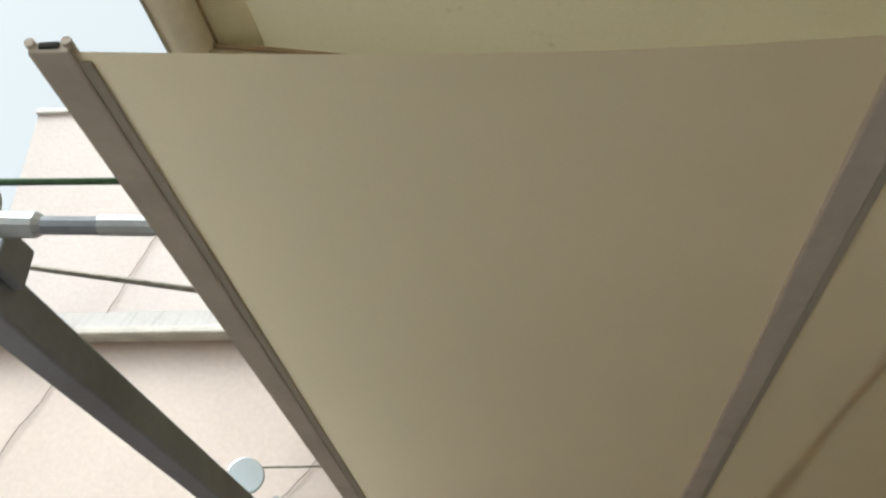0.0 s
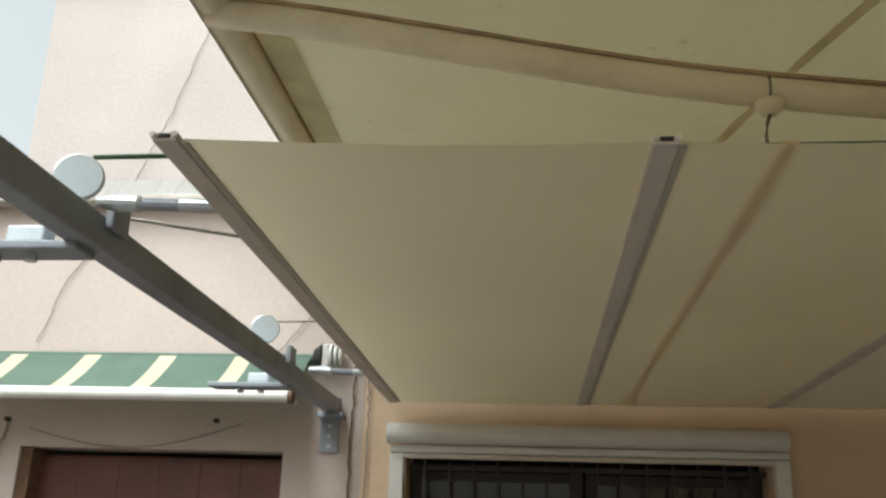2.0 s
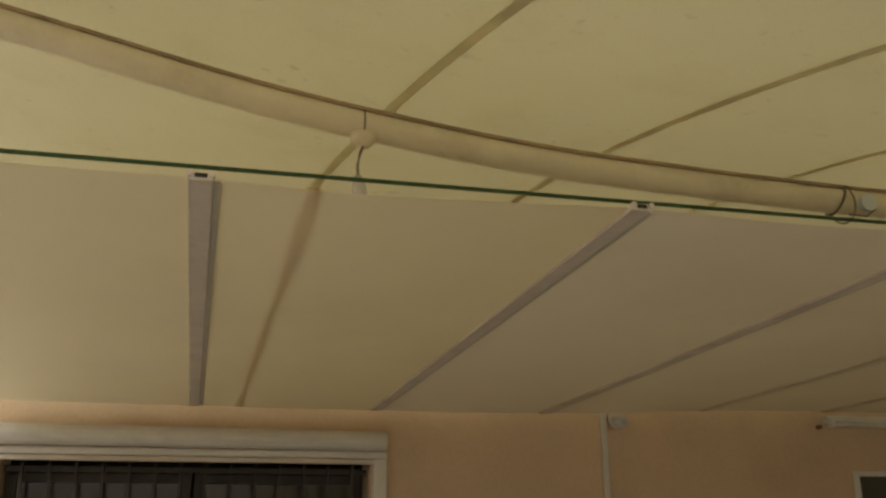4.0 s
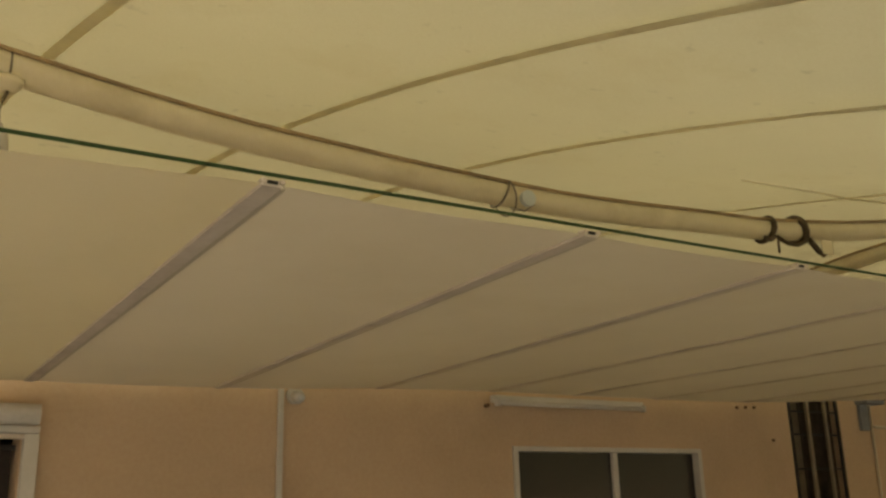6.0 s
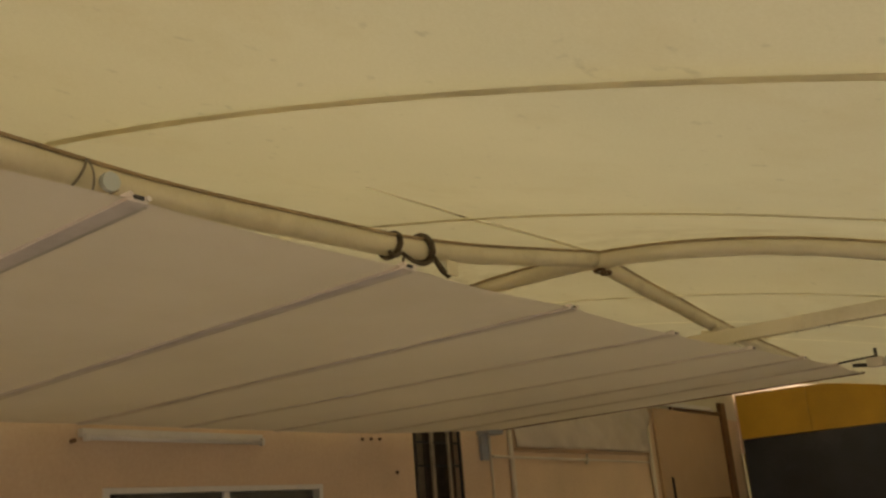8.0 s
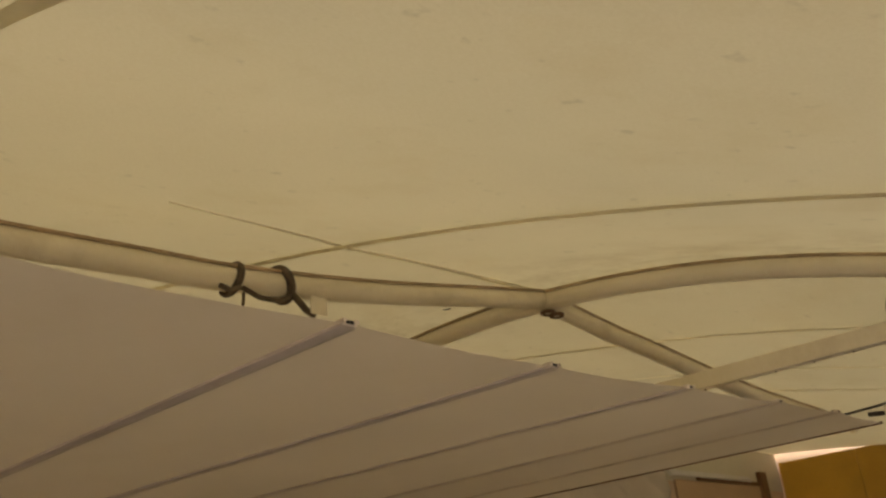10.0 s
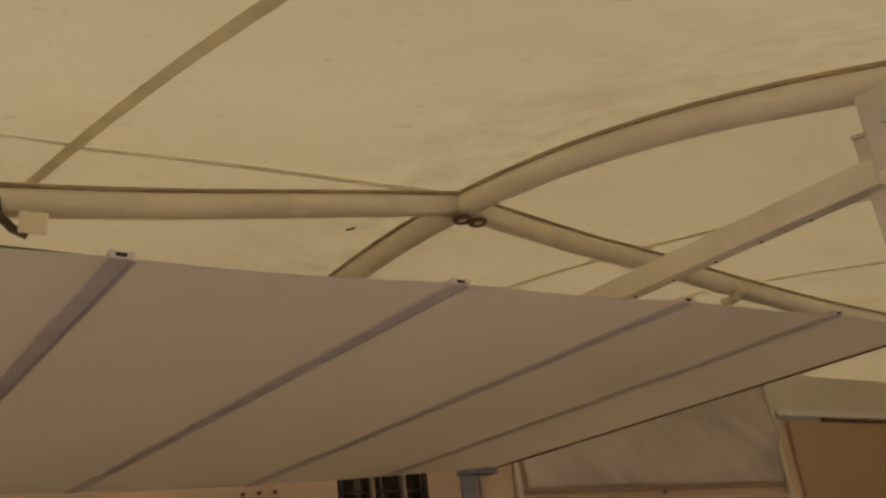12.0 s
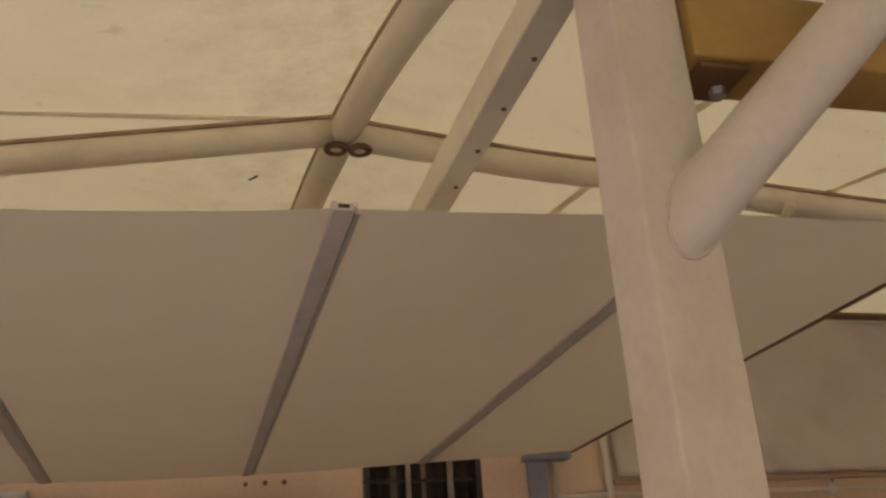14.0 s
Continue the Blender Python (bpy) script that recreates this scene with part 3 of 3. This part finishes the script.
part("strand", tubed([(4.785, PY - 0.06, cx[2] - 0.03), (4.835, PY - 0.07, cx[2] - 0.085), (4.875, PY - 0.07, cx[2] - 0.10)], 0.014, 7), M_ROPE, tie, smooth=True)
part("strand", tubed([(4.555, PY - 0.065, cx[2] - 0.07), (4.545, PY - 0.07, cx[2] - 0.13)], 0.006, 6), M_ROPE, tie)
part("tag", boxed(4.845, 4.925, PY - 0.09, PY - 0.083, cx[2] - 0.10, cx[2] - 0.03, bevel=0.002), M_TUBE, tie, "pale cloth scrap")

tie = thing("wire_tie", "thin wire and pale clip hung from the cream tube", "wire", at=purlin_at(3.03))
c2 = purlin_at(3.03)
part("loop", ring(c2, 0.055, 0.004, 0.02), M_WIRE, tie)
part("loop", ring((c2[0] + 0.025, c2[1], c2[2] - 0.012), 0.068, 0.0035, -0.015), M_WIRE, tie)
part("end", tubed([(c2[0] + 0.01, PY - 0.05, c2[2] - 0.07), (c2[0] + 0.07, PY - 0.062, c2[2] - 0.075), (c2[0] + 0.12, PY - 0.055, c2[2] - 0.04)], 0.004, 6), M_WIRE, tie)
part("clip", disc((3.120, PY - 0.055, c2[2] - 0.02), (0, 1, 0), 0.032, 0.02, 16), M_PULLEY, tie)

c3 = purlin_at(1.31)
tie = thing("lamp_holder", "empty pale lamp holder hanging on a short flex from the tube", "lamp holder", at=c3)
part("wire_loop", ring(c3, 0.05, 0.003, 0.0), M_WIRE, tie)
part("rose", tubed([(1.310, PY - 0.02, c3[2] - 0.043), (1.310, PY - 0.02, c3[2] - 0.062), (1.310, PY - 0.02, c3[2] - 0.082)], [0.042, 0.04, 0.022], 18), M_TUBE, tie, smooth=True)
part("flex", tubed([(1.310, PY - 0.02, c3[2] - 0.08), (1.300, PY - 0.022, c3[2] - 0.11), (1.293, PY - 0.024, c3[2] - 0.15), (1.297, PY - 0.024, c3[2] - 0.19)], 0.005, 7), M_WIRE, tie, smooth=True)
part("socket", tubed([(1.297, PY - 0.024, c3[2] - 0.185), (1.298, PY - 0.024, c3[2] - 0.205), (1.301, PY - 0.024, c3[2] - 0.215), (1.303, PY - 0.024, c3[2] - 0.26)], [0.012, 0.014, 0.022, 0.026], 16), M_WHITE, tie, smooth=True)

# ---- sliding awning: fabric panels between aluminium profiles ----
XF = [0.016, 0.849, 1.692, 2.474, 3.199, 4.022, 4.834, 5.588, 6.382, 7.187, 7.93]
XB = [-0.007, 0.848, 1.678, 2.53, 3.42, 4.16, 4.78, 5.46, 6.33, 7.16, 7.95]
YW = -0.07
YFRONT = [(0, -2.91), (1.7, -2.875), (3.2, -2.93), (4.8, -2.905), (5.6, -2.95), (6.4, -2.95), (7.2, -2.915), (7.93, -2.90)]
ZF = [(0, 2.191), (0.85, 2.184), (1.7, 2.204), (3.2, 2.20), (4.0, 2.22), (4.83, 2.236), (5.59, 2.25), (6.38, 2.283), (7.19, 2.326), (7.93, 2.345)]
ZB = [(0, 2.173), (2.5, 2.182), (3.5, 2.222), (4.2, 2.234), (5.6, 2.242), (6.4, 2.255), (7.2, 2.292), (7.95, 2.33)]
awning = thing("sliding_awning", "cream fabric roof panels held by grey aluminium profiles on cables", "awning", at=(4, -1.5, 2.1))


def cloth(k, u, v):
    """Point on panel k: u across from profile to profile, v from front to wall."""
    xa, xb = XF[k] + (XB[k] - XF[k]) * v, XF[k + 1] + (XB[k + 1] - XF[k + 1]) * v
    x = xa + (xb - xa) * u
    yf = curve_at(YFRONT, x)
    y = yf + (YW - yf) * v
    z = curve_at(ZF, x) * (1 - v) + curve_at(ZB, x) * v
    sag = math.sin(math.pi * u)
    edge = 0.012 * sag * ((1 - v) ** 8) - 0.012 * sag * v ** 10
    return Vector((x, y + edge, z + 0.001 - 0.003 * sag * (1 - v) - 0.004 * sag * v + 0.003 * noise.noise(Vector((x * 2.2, y * 2, k)))))


for k in range(10):
    bm = bmesh.new()
    sheet(bm, lambda u, v: cloth(k, u, v), 14, 30)
    part("fabric_panel", bm, M_FABRIC_YELLOW if k < 2 else M_FABRIC, awning, "yellower fabric panel" if k < 2 else "", smooth=True)
for k, u in ((1, 0.235),):
    bm = bmesh.new()
    sheet(bm, lambda a, v: cloth(k, u + (a - 0.5) * (0.034 + 0.008 * math.sin(v * 14)) + 0.003 * math.sin(v * 9), v) + Vector((0, 0, 0.004)), 1, 40)
    part("fabric_seam", bm, M_STAINSEAM, awning, "brown-stained fabric seam")
for k in range(10):
    zf, zb = curve_at(ZF, XF[k]), curve_at(ZB, XB[k])
    pr = bmesh.new()
    p, q = Vector((XF[k], curve_at(YFRONT, XF[k]) - 0.005, zf - 0.001)), Vector((XB[k], YW - 0.01, zb - 0.001))
    beam_between(pr, p + Vector((0, 0, 0.003)), q + Vector((0, 0, 0.003)), 0.044, 0.015, 0.003)
    pro = part("profile", pr, M_ALU, awning, "grey aluminium profile")
    strip = bmesh.new()
    off = Vector((0.0285, 0.02, 0.002))
    beam_between(strip, p + off, q + off - Vector((0, 0.03, 0)), 0.013, 0.008, 0.002)
    part("edge_strip", strip, M_STRIP, pro, "darker strip for fabric pocket and shadow beside the profile")
    cap = bmesh.new()
    beam_between(cap, p + Vector((0, -0.003, 0.004)), p + Vector((0, 0.02, 0.004)), 0.022, 0.008, 0.002)
    part("slot", cap, M_SLOT, pro)
    for s in (-1, 1):
        part("end_bead", disc((p.x + s * 0.019, p.y + 0.008, p.z + 0.006), (0, 1, 0), 0.0055, 0.026, 10), M_ALU, pro)
    if k == 0:
        for y in (-2.48, -2.40, -2.36):
            part("screw", disc((p.x - 0.014, y, zf - 0.004), (0, 0, 1), 0.0045, 0.005, 8), M_SOCKET, pro)
YE = curve_at(YFRONT, XF[10])
part("edge_bar", beam_between(bmesh.new(), (XF[10], YE, 2.345), (XB[10], YW, 2.33), 0.015, 0.014, 0.003), M_BROWN, awning, "dark brown edge bar")
corner = part("corner_bracket", boxed(XF[10] - 0.03, XF[10] + 0.06, YE - 0.13, YE - 0.03, 2.37, 2.43, bevel=0.006), M_CREAM, awning, "cream end bracket")
part("pin", tubed([(XF[10], YE - 0.09, 2.43), (XF[10], YE - 0.09, 2.49)], 0.011, 8), M_IRON, corner)
part("rod", tubed([(XF[10], YE + 0.20, 2.425), (XF[10], YE - 0.10, 2.44)], 0.007, 8), M_IRON, corner)
part("lug", beam_between(bmesh.new(), (XF[10], YE + 0.06, 2.40), (XF[10], YE - 0.03, 2.39), 0.02, 0.024, 0.003), M_IRON, corner)
solo("end_beam", beam_between(bmesh.new(), (XF[10] + 0.05, YE - 0.14, 2.405), (XF[10] + 0.05, YE - 1.4, 2.40), 0.07, 0.06, 0.004), M_STEEL_GREY, "short grey painted box beam at the awning corner", "beam")

line = [(-0.37, -2.42, 2.375), (0.0, -2.36, 2.405)] + [(0.4 + 7.4 * k / 20, -2.20, 2.474 + 0.0103 * (0.4 + 7.4 * k / 20) - 0.004 * math.sin(math.pi * k / 20)) for k in range(21)]
solo("green_rope", tubed(line, 0.006, 7), M_CORD_GREEN, "dark green guide rope stretched above the awning edge", "rope")
solo("guide_cable", tubed([(-0.37, -0.93, 2.345), (7.9, -0.93, 2.46)], 0.004, 6), M_WIRE, "thin steel guide cable above the awning", "cable", group="awning guide cables")
solo("guide_cable", tubed([(-0.32, -2.38, 2.246), (0.0, -2.38, 2.193)], 0.0045, 6), M_WIRE, "thin steel wire from the grey beam to the profile", "cable", group="awning guide cables")

# ---- grey side beam with pulleys and turnbuckles ----
beam = thing("side_beam", "grey painted box beam carrying the awning cables", "beam", at=(-0.33, -1.8, 2.1))
part("box_section", beam_between(bmesh.new(), (-0.30, -4.4, 2.166), (-0.30, -0.02, 2.155), 0.06, 0.072, 0.006), M_STEEL_GREY, beam)
br = boxed(-0.36, -0.24, -0.10, -0.005, 2.095, 2.117, bevel=0.003)
part("wall_bracket", br, M_STEEL_GREY, beam)
pl = boxed(-0.36, -0.27, -0.012, 0.0, 1.945, 2.2, bevel=0.002)
part("wall_bracket", pl, M_STEEL_GREY, beam)
for z in (1.975, 2.02, 2.065):
    part("bracket_hole", disc((-0.315, -0.014, z), (0, 1, 0), 0.009, 0.004, 14), M_WHITE, beam)
for y in (-2.47, -0.98):
    pu = part("pulley", disc((-0.37, y, 2.305), (-0.45, 1, 0.0), 0.05, 0.02, 32), M_PULLEY, beam, "pale pulley wheel")
    part("rim", tubed([(-0.37 + 0.046 * math.cos(a), y + 0.021 * math.cos(a), 2.305 + 0.05 * math.sin(a)) for a in [2 * math.pi * k / 36 for k in range(37)]], 0.005, 6), M_ZINC, pu)
    part("clamp_plate", boxed(-0.268, -0.25, y - 0.05, y + 0.03, 2.17, 2.235, bevel=0.004), M_STEEL_GREY, beam)
for y in (-2.56, -0.66):
    tb = part("turnbuckle", tubed([(-0.27, y, 2.212), (-0.23, y, 2.209), (-0.18, y, 2.207), (-0.17, y, 2.206)], [0.010, 0.019, 0.018, 0.012], 12), M_ZINC, beam, "zinc turnbuckle")
    part("rod", tubed([(-0.17, y, 2.206), (-0.01, y, 2.20)], 0.013, 10), M_STEEL_GREY, tb)
    part("rod", tubed([(-0.09, y, 2.2035), (-0.012, y, 2.2005)], 0.0145, 10), M_ZINC, tb)
for y in (-2.52, -0.80):
    an = part("anchor_plate", boxed(-0.62, -0.30, y - 0.045, y + 0.045, 2.109, 2.128, bevel=0.004), M_STEEL_GREY, beam)
    for x in (-0.5, -0.42):
        part("bolt", disc((x, y, 2.104), (0, 0, 1), 0.014, 0.02, 6), M_ZINC, an)
    part("turnbuckle", boxed(-0.47, -0.385, y - 0.025, y + 0.025, 2.129, 2.168, bevel=0.006), M_PULLEY, beam, "pale cable block")
    if y < -2:
        part("rod", tubed([(-0.5, y, 2.13), (-1.6, y, 2.13)], 0.011, 8), M_ZINC, an)

# ---- green striped awning over the door ----
g = thing("door_awning", "small green awning with pale yellow stripes over the door", "awning", at=(-1.3, 0, 2.2))
GX0, GX1 = -2.2, -0.42


def slope(x, v, dz=0.0):
    return Vector((x, -0.03 - 0.34 * v, 2.40 - 0.235 * v - 0.015 * math.sin(math.pi * v) + dz))


x, k = GX0, 0
while x < GX1 - 0.01:
    wd = 0.29 if k % 2 == 0 else 0.085
    xe = min(x + wd, GX1)
    bm = bmesh.new()
    xa = x
    sheet(bm, lambda u, v: slope(xa + (xe - xa) * u, v), 4, 10)
    part("canvas_stripe", bm, M_GREEN if k % 2 == 0 else M_YSTRIPE, g, smooth=True)
    x, k = xe, k + 1
part("front_bar", tubed([(GX0, -0.385, 2.145), (GX1, -0.385, 2.145)], 0.028, 14), M_WHITE, g, "white round front bar")
part("roller", tubed([(GX0, -0.03, 2.375), (GX1 + 0.06, -0.03, 2.375)], 0.024, 14), M_GREEN, g)
part("end_cap", disc((GX1 + 0.01, -0.385, 2.145), (1, 0, 0), 0.033, 0.02, 14), M_SOCKET, g)
part("end_bracket", boxed(GX1 + 0.06, GX1 + 0.10, -0.10, 0.0, 2.32, 2.44, bevel=0.012), M_WHITE, g)
part("end_bracket", boxed(GX0 - 0.025, GX0 - 0.005, -0.06, 0.0, 2.36, 2.42, bevel=0.006), M_IRON, g)
part("gear_cap", tubed([(GX1 + 0.02, -0.06, 2.385), (GX1 + 0.06, -0.06, 2.385)], [0.03, 0.062], 16), M_SLOT, g, "dark gear housing")
for k in range(3):
    part("gear_ring", disc((GX1 + 0.105 + 0.022 * k, -0.06, 2.385), (1, 0, 0), 0.058 - 0.008 * k, 0.012, 20), M_WHITE, g)
part("arm", tubed([(GX1 - 0.06, -0.03, 2.17), (GX1 - 0.06, -0.36, 2.145)], 0.012, 8), M_WHITE, g)

# ---- fixtures on the wall ----
def batten(name, x0, x1, z, label):
    t = thing(name, label, "lamp", group="fluorescent battens", at=((x0 + x1) / 2, -0.03, z))
    part("housing", boxed(x0, x1, -0.045, 0.0, z - 0.006, z + 0.035, bevel=0.006), M_WHITE, t)
    part("tube", tubed([(x0 + 0.03, -0.055, z - 0.012), (x1 - 0.03, -0.055, z - 0.012)], 0.014, 12), M_WHITE_ALU, t, "unlit fluorescent tube", smooth=True)
    for x in (x0 + 0.005, x1 - 0.03):
        part("end_cap", boxed(x, x + 0.025, -0.07, -0.035, z - 0.03, z + 0.01, bevel=0.004), M_WHITE, t)
    return t


batten("tube_lamp", 4.20, 5.39, 2.185, "unlit white fluorescent batten on the peach wall")
batten("tube_lamp", 10.98, 12.83, 2.735, "unlit fluorescent batten on the peach wall near the corner")
solo("wall_plug", disc((4.17, -0.01, 2.16), (0, 1, 0), 0.012, 0.03, 8), M_SOCKET, "rusty plug in the peach wall", "plug", group="plugs in the house wall")
for x, z in ((6.33, 2.222), (6.42, 2.226), (6.51, 2.228), (6.68, 2.0)):
    solo("wall_plug", disc((x, -0.004, z), (0, 1, 0), 0.011, 0.012, 8), M_SOCKET, "small rusty hole mark on the peach wall", "plug", group="plugs in the house wall")
solo("conduit", boxed(2.872, 2.902, -0.022, 0.0, 0.0, 2.2, bevel=0.004), M_WHITE, "white plastic cable duct up the peach wall", "conduit", group="pipes up the house wall")
fx = thing("wall_camera", "small round white fixture beside the cable duct", "fixture", at=(2.96, -0.05, 2.15))
part("base", disc((2.962, -0.012, 2.17), (0, 1, 0), 0.045, 0.024, 20), M_WHITE, fx)
part("body", tubed([(2.962, -0.02, 2.165), (2.962, -0.06, 2.155), (2.965, -0.085, 2.15)], [0.03, 0.036, 0.026], 14), M_WHITE, fx, smooth=True)
part("lens", disc((2.965, -0.09, 2.149), (0, 1, 0.1), 0.015, 0.01, 14), M_ZINC, fx)

# ---- right end: brackets, pipes, sheeting, end wall ----
rb = thing("awning_bracket", "grey angle bracket holding the awning end at the wall", "bracket", at=(7.9, 0, 2.3))
part("arm", boxed(7.70, 7.93, -0.11, 0.0, 2.29, 2.325, bevel=0.004), M_STEEL_GREY, rb)
part("plate", boxed(7.72, 7.82, -0.03, 0.0, 2.09, 2.289, bevel=0.004), M_STEEL_GREY, rb)
solo("conduit", tubed([(8.155, -0.025, 0.0), (8.15, -0.025, 2.3), (8.14, -0.03, 3.1)], 0.022, 10), M_CREAM, "cream pipe up the peach wall", "conduit", group="pipes up the house wall", smooth=True)
solo("conduit", tubed([(7.86, -0.012, 0.0), (7.86, -0.012, 2.3)], 0.011, 8), M_CREAM, "thin cream pipe up the peach wall", "conduit", group="pipes up the house wall", smooth=True)
solo("conduit", tubed([(10.93, -0.03, 0.0), (10.88, -0.03, 3.1)], 0.024, 10), M_CREAM, "cream pipe slanting up beside the sheeting", "conduit", group="pipes up the house wall", smooth=True)
pp = thing("water_pipe", "thin cream water pipe with a valve along the wall", "pipe", at=(8.8, -0.02, 2.07))
part("run", tubed([(7.86, -0.03, 2.12), (9.45, -0.03, 2.105)], 0.012, 8), M_CREAM, pp)
part("valve", tubed([(9.43, -0.03, 2.07), (9.45, -0.035, 2.105), (9.45, -0.035, 2.16)], [0.015, 0.028, 0.014], 10), M_CREAM, pp, smooth=True)
part("run", tubed([(9.45, -0.03, 2.105), (10.9, -0.03, 2.09)], 0.009, 8), M_CREAM, pp)
bm = bmesh.new()
sheet(bm, lambda u, v: Vector((8.19 + 2.64 * u, -0.06 - 0.05 * noise.noise(Vector((u * 7, v * 3, 2))) - 0.045 * abs(noise.noise(Vector((u * 9 + v * 4, v * 1.5 - u * 2, 7)))), 2.20 - 0.01 * u + 0.85 * v)), 70, 30, 0.003)
solo("plastic_sheet", bm, M_SHEET, "creased off-white plastic sheeting hung on the wall", "sheet", smooth=True)
solo("sheet_rod", tubed([(8.19, -0.10, 3.09), (10.86, -0.10, 3.06)], 0.022, 10), M_BROWN, "brown rod along the top of the plastic sheeting", "rod", smooth=True)
solo("trim", boxed(8.18, 10.88, -0.03, 0.0, 2.165, 2.19, bevel=0.003), M_BEIGE, "narrow batten under the plastic sheeting", "batten", "structure")
pn = thing("beige_door", "plain beige door leaf in a brown frame", "door", at=(12.0, 0, 0))
part("leaf", boxed(11.1, 13.1, -0.035, -0.004, 0.0, 2.68, bevel=0.004), M_BEIGE, pn)
gp = part("window_frame", boxed(11.9, 13.0, -0.05, -0.036, 1.62, 1.69, bevel=0.004), M_BROWN, pn)
part("window_frame", boxed(11.9, 11.97, -0.05, -0.036, 0.9, 1.619, bevel=0.004), M_BROWN, pn)
part("window_frame", boxed(12.93, 13.0, -0.05, -0.036, 0.9, 1.619, bevel=0.004), M_BROWN, pn)
part("pane", boxed(11.98, 12.92, -0.042, -0.036, 0.92, 1.61), M_GLASS, pn)
part("lintel", boxed(11.6, 13.2, -0.05, -0.004, 2.685, 2.72, bevel=0.004), M_BROWN, pn)
part("jamb", boxed(13.12, 13.3, -0.06, -0.004, 0.0, 2.84, bevel=0.004), M_BROWN, pn)
st = thing("yellow_shopfront", "yellow fascia board over a dark navy opening", "shopfront", at=(12.85, -2, 0))
for k in range(5):
    part("fascia_board", boxed(13.68, 13.74, -0.08 - 0.9 * (k + 1) + 0.004, -0.08 - 0.9 * k, 2.39, 2.96, bevel=0.006), M_YELLOW, st)
part("opening", boxed(13.72, 13.77, -4.6, -0.08, 0.0, 2.385), M_NAVY, st, "dark navy sheet")
part("pole", tubed([(13.55, -0.10, 0.0), (13.55, -0.10, 2.2)], 0.035, 12), M_CHROME, st, "chrome pole", smooth=True)

solo("loose_wire", wander([(13.67, -2.2, 2.37), (13.66, -2.26, 2.05), (13.65, -2.4, 1.5), (13.66, -2.38, 0.6)], 0.008, 12, amp=0.004), M_WHITE, "thin white wire hanging down the navy sheet", "wire")

# ---- steel post, brace, strut ----
post = thing("steel_post", "cream painted box-section steel post with a round brace", "post", at=(6.77, -3.4, 0))
turn = Matrix.Translation((6.714, -3.46, 0)) @ Matrix.Rotation(radians(19), 4, 'Z')
part("column", boxed(0.0, 0.15, 0.0, 0.08, 0.0, 2.64, bevel=0.005, m=turn), M_CREAM, post)
part("cap", boxed(-0.004, 0.154, -0.004, 0.084, 2.641, 2.652, bevel=0.003, m=turn), M_CREAM, post)
brace = tubed([(6.6471, -3.3376, 1.9014), (6.9516, -3.4867, 2.2306), (7.105, -3.555, 2.395), (7.445, -3.68, 2.755)], 0.051, 28)
face_in = turn.to_3x3() @ Vector((0, 1, 0))
bmesh.ops.bisect_plane(brace, geom=brace.verts[:] + brace.edges[:] + brace.faces[:], plane_co=turn @ Vector((0, 0.003, 0)), plane_no=face_in, clear_outer=True)
part("brace", brace, M_CREAM, post, "round tube brace", smooth=True)
# weld bead where the round tube meets the face of the post
axis = Vector((0.6445, -0.3155, 0.6965))
side = axis.cross(Vector((0, 0, 1))).normalized()
over = side.cross(axis)
rim = []
for k in range(33):
    a = 2 * math.pi * k / 32 + 1.6
    p = Vector((6.9516, -3.4867, 2.2306)) + 0.051 * (math.cos(a) * side + math.sin(a) * over)
    gap = (turn @ Vector((0, 0, 0)) - p).dot(face_in) / axis.dot(face_in)
    rim.append(p + gap * axis)
part("weld_bead", tubed(rim, 0.004, 8), M_CREAM, post, "painted weld bead", smooth=True)
pt = part("top_plate", boxed(6.62, 6.635, -3.58, -3.45, 2.50, 2.72, bevel=0.008), M_CREAM, post)
part("bolt", disc((6.612, -3.525, 2.626), (1, 0, 0), 0.02, 0.02, 6), M_ZINC, pt)
part("strut", beam_between(bmesh.new(), (6.68, -3.44, 2.515), (6.63, -0.6, 2.50), 0.062, 0.078, 0.004), M_TUBE, post, "perforated flat strut")
for k in range(5):
    part("strut_hole", disc((6.69 - 0.0045 * k, -3.2 + 0.17 * k, 2.4745 - 0.0011 * k), (0, 0, 1), 0.0055, 0.006, 8), M_SOCKET, post)
yb = thing("yellow_beam", "mustard box beam darkened for shade under the membrane beside the post", "beam", at=(7.5, -3.35, 2.3))
part("box_section", boxed(6.86, 9.2, -3.43, -3.31, 2.345, 2.475, bevel=0.005), M_MUSTARD, yb)
part("end_bracket", boxed(6.87, 6.96, -3.42, -3.32, 2.333, 2.3435, bevel=0.004), M_BROWN, yb)
part("bolt", disc((6.925, -3.37, 2.318), (0, 0, 1), 0.014, 0.014, 6), M_ZINC, yb)
solo("iron_rod", tubed([(11.36, -0.05, 1.5), (11.34, -0.05, 1.93)], 0.014, 8), M_IRON, "short dark iron rod fixed on the wall", "rod")
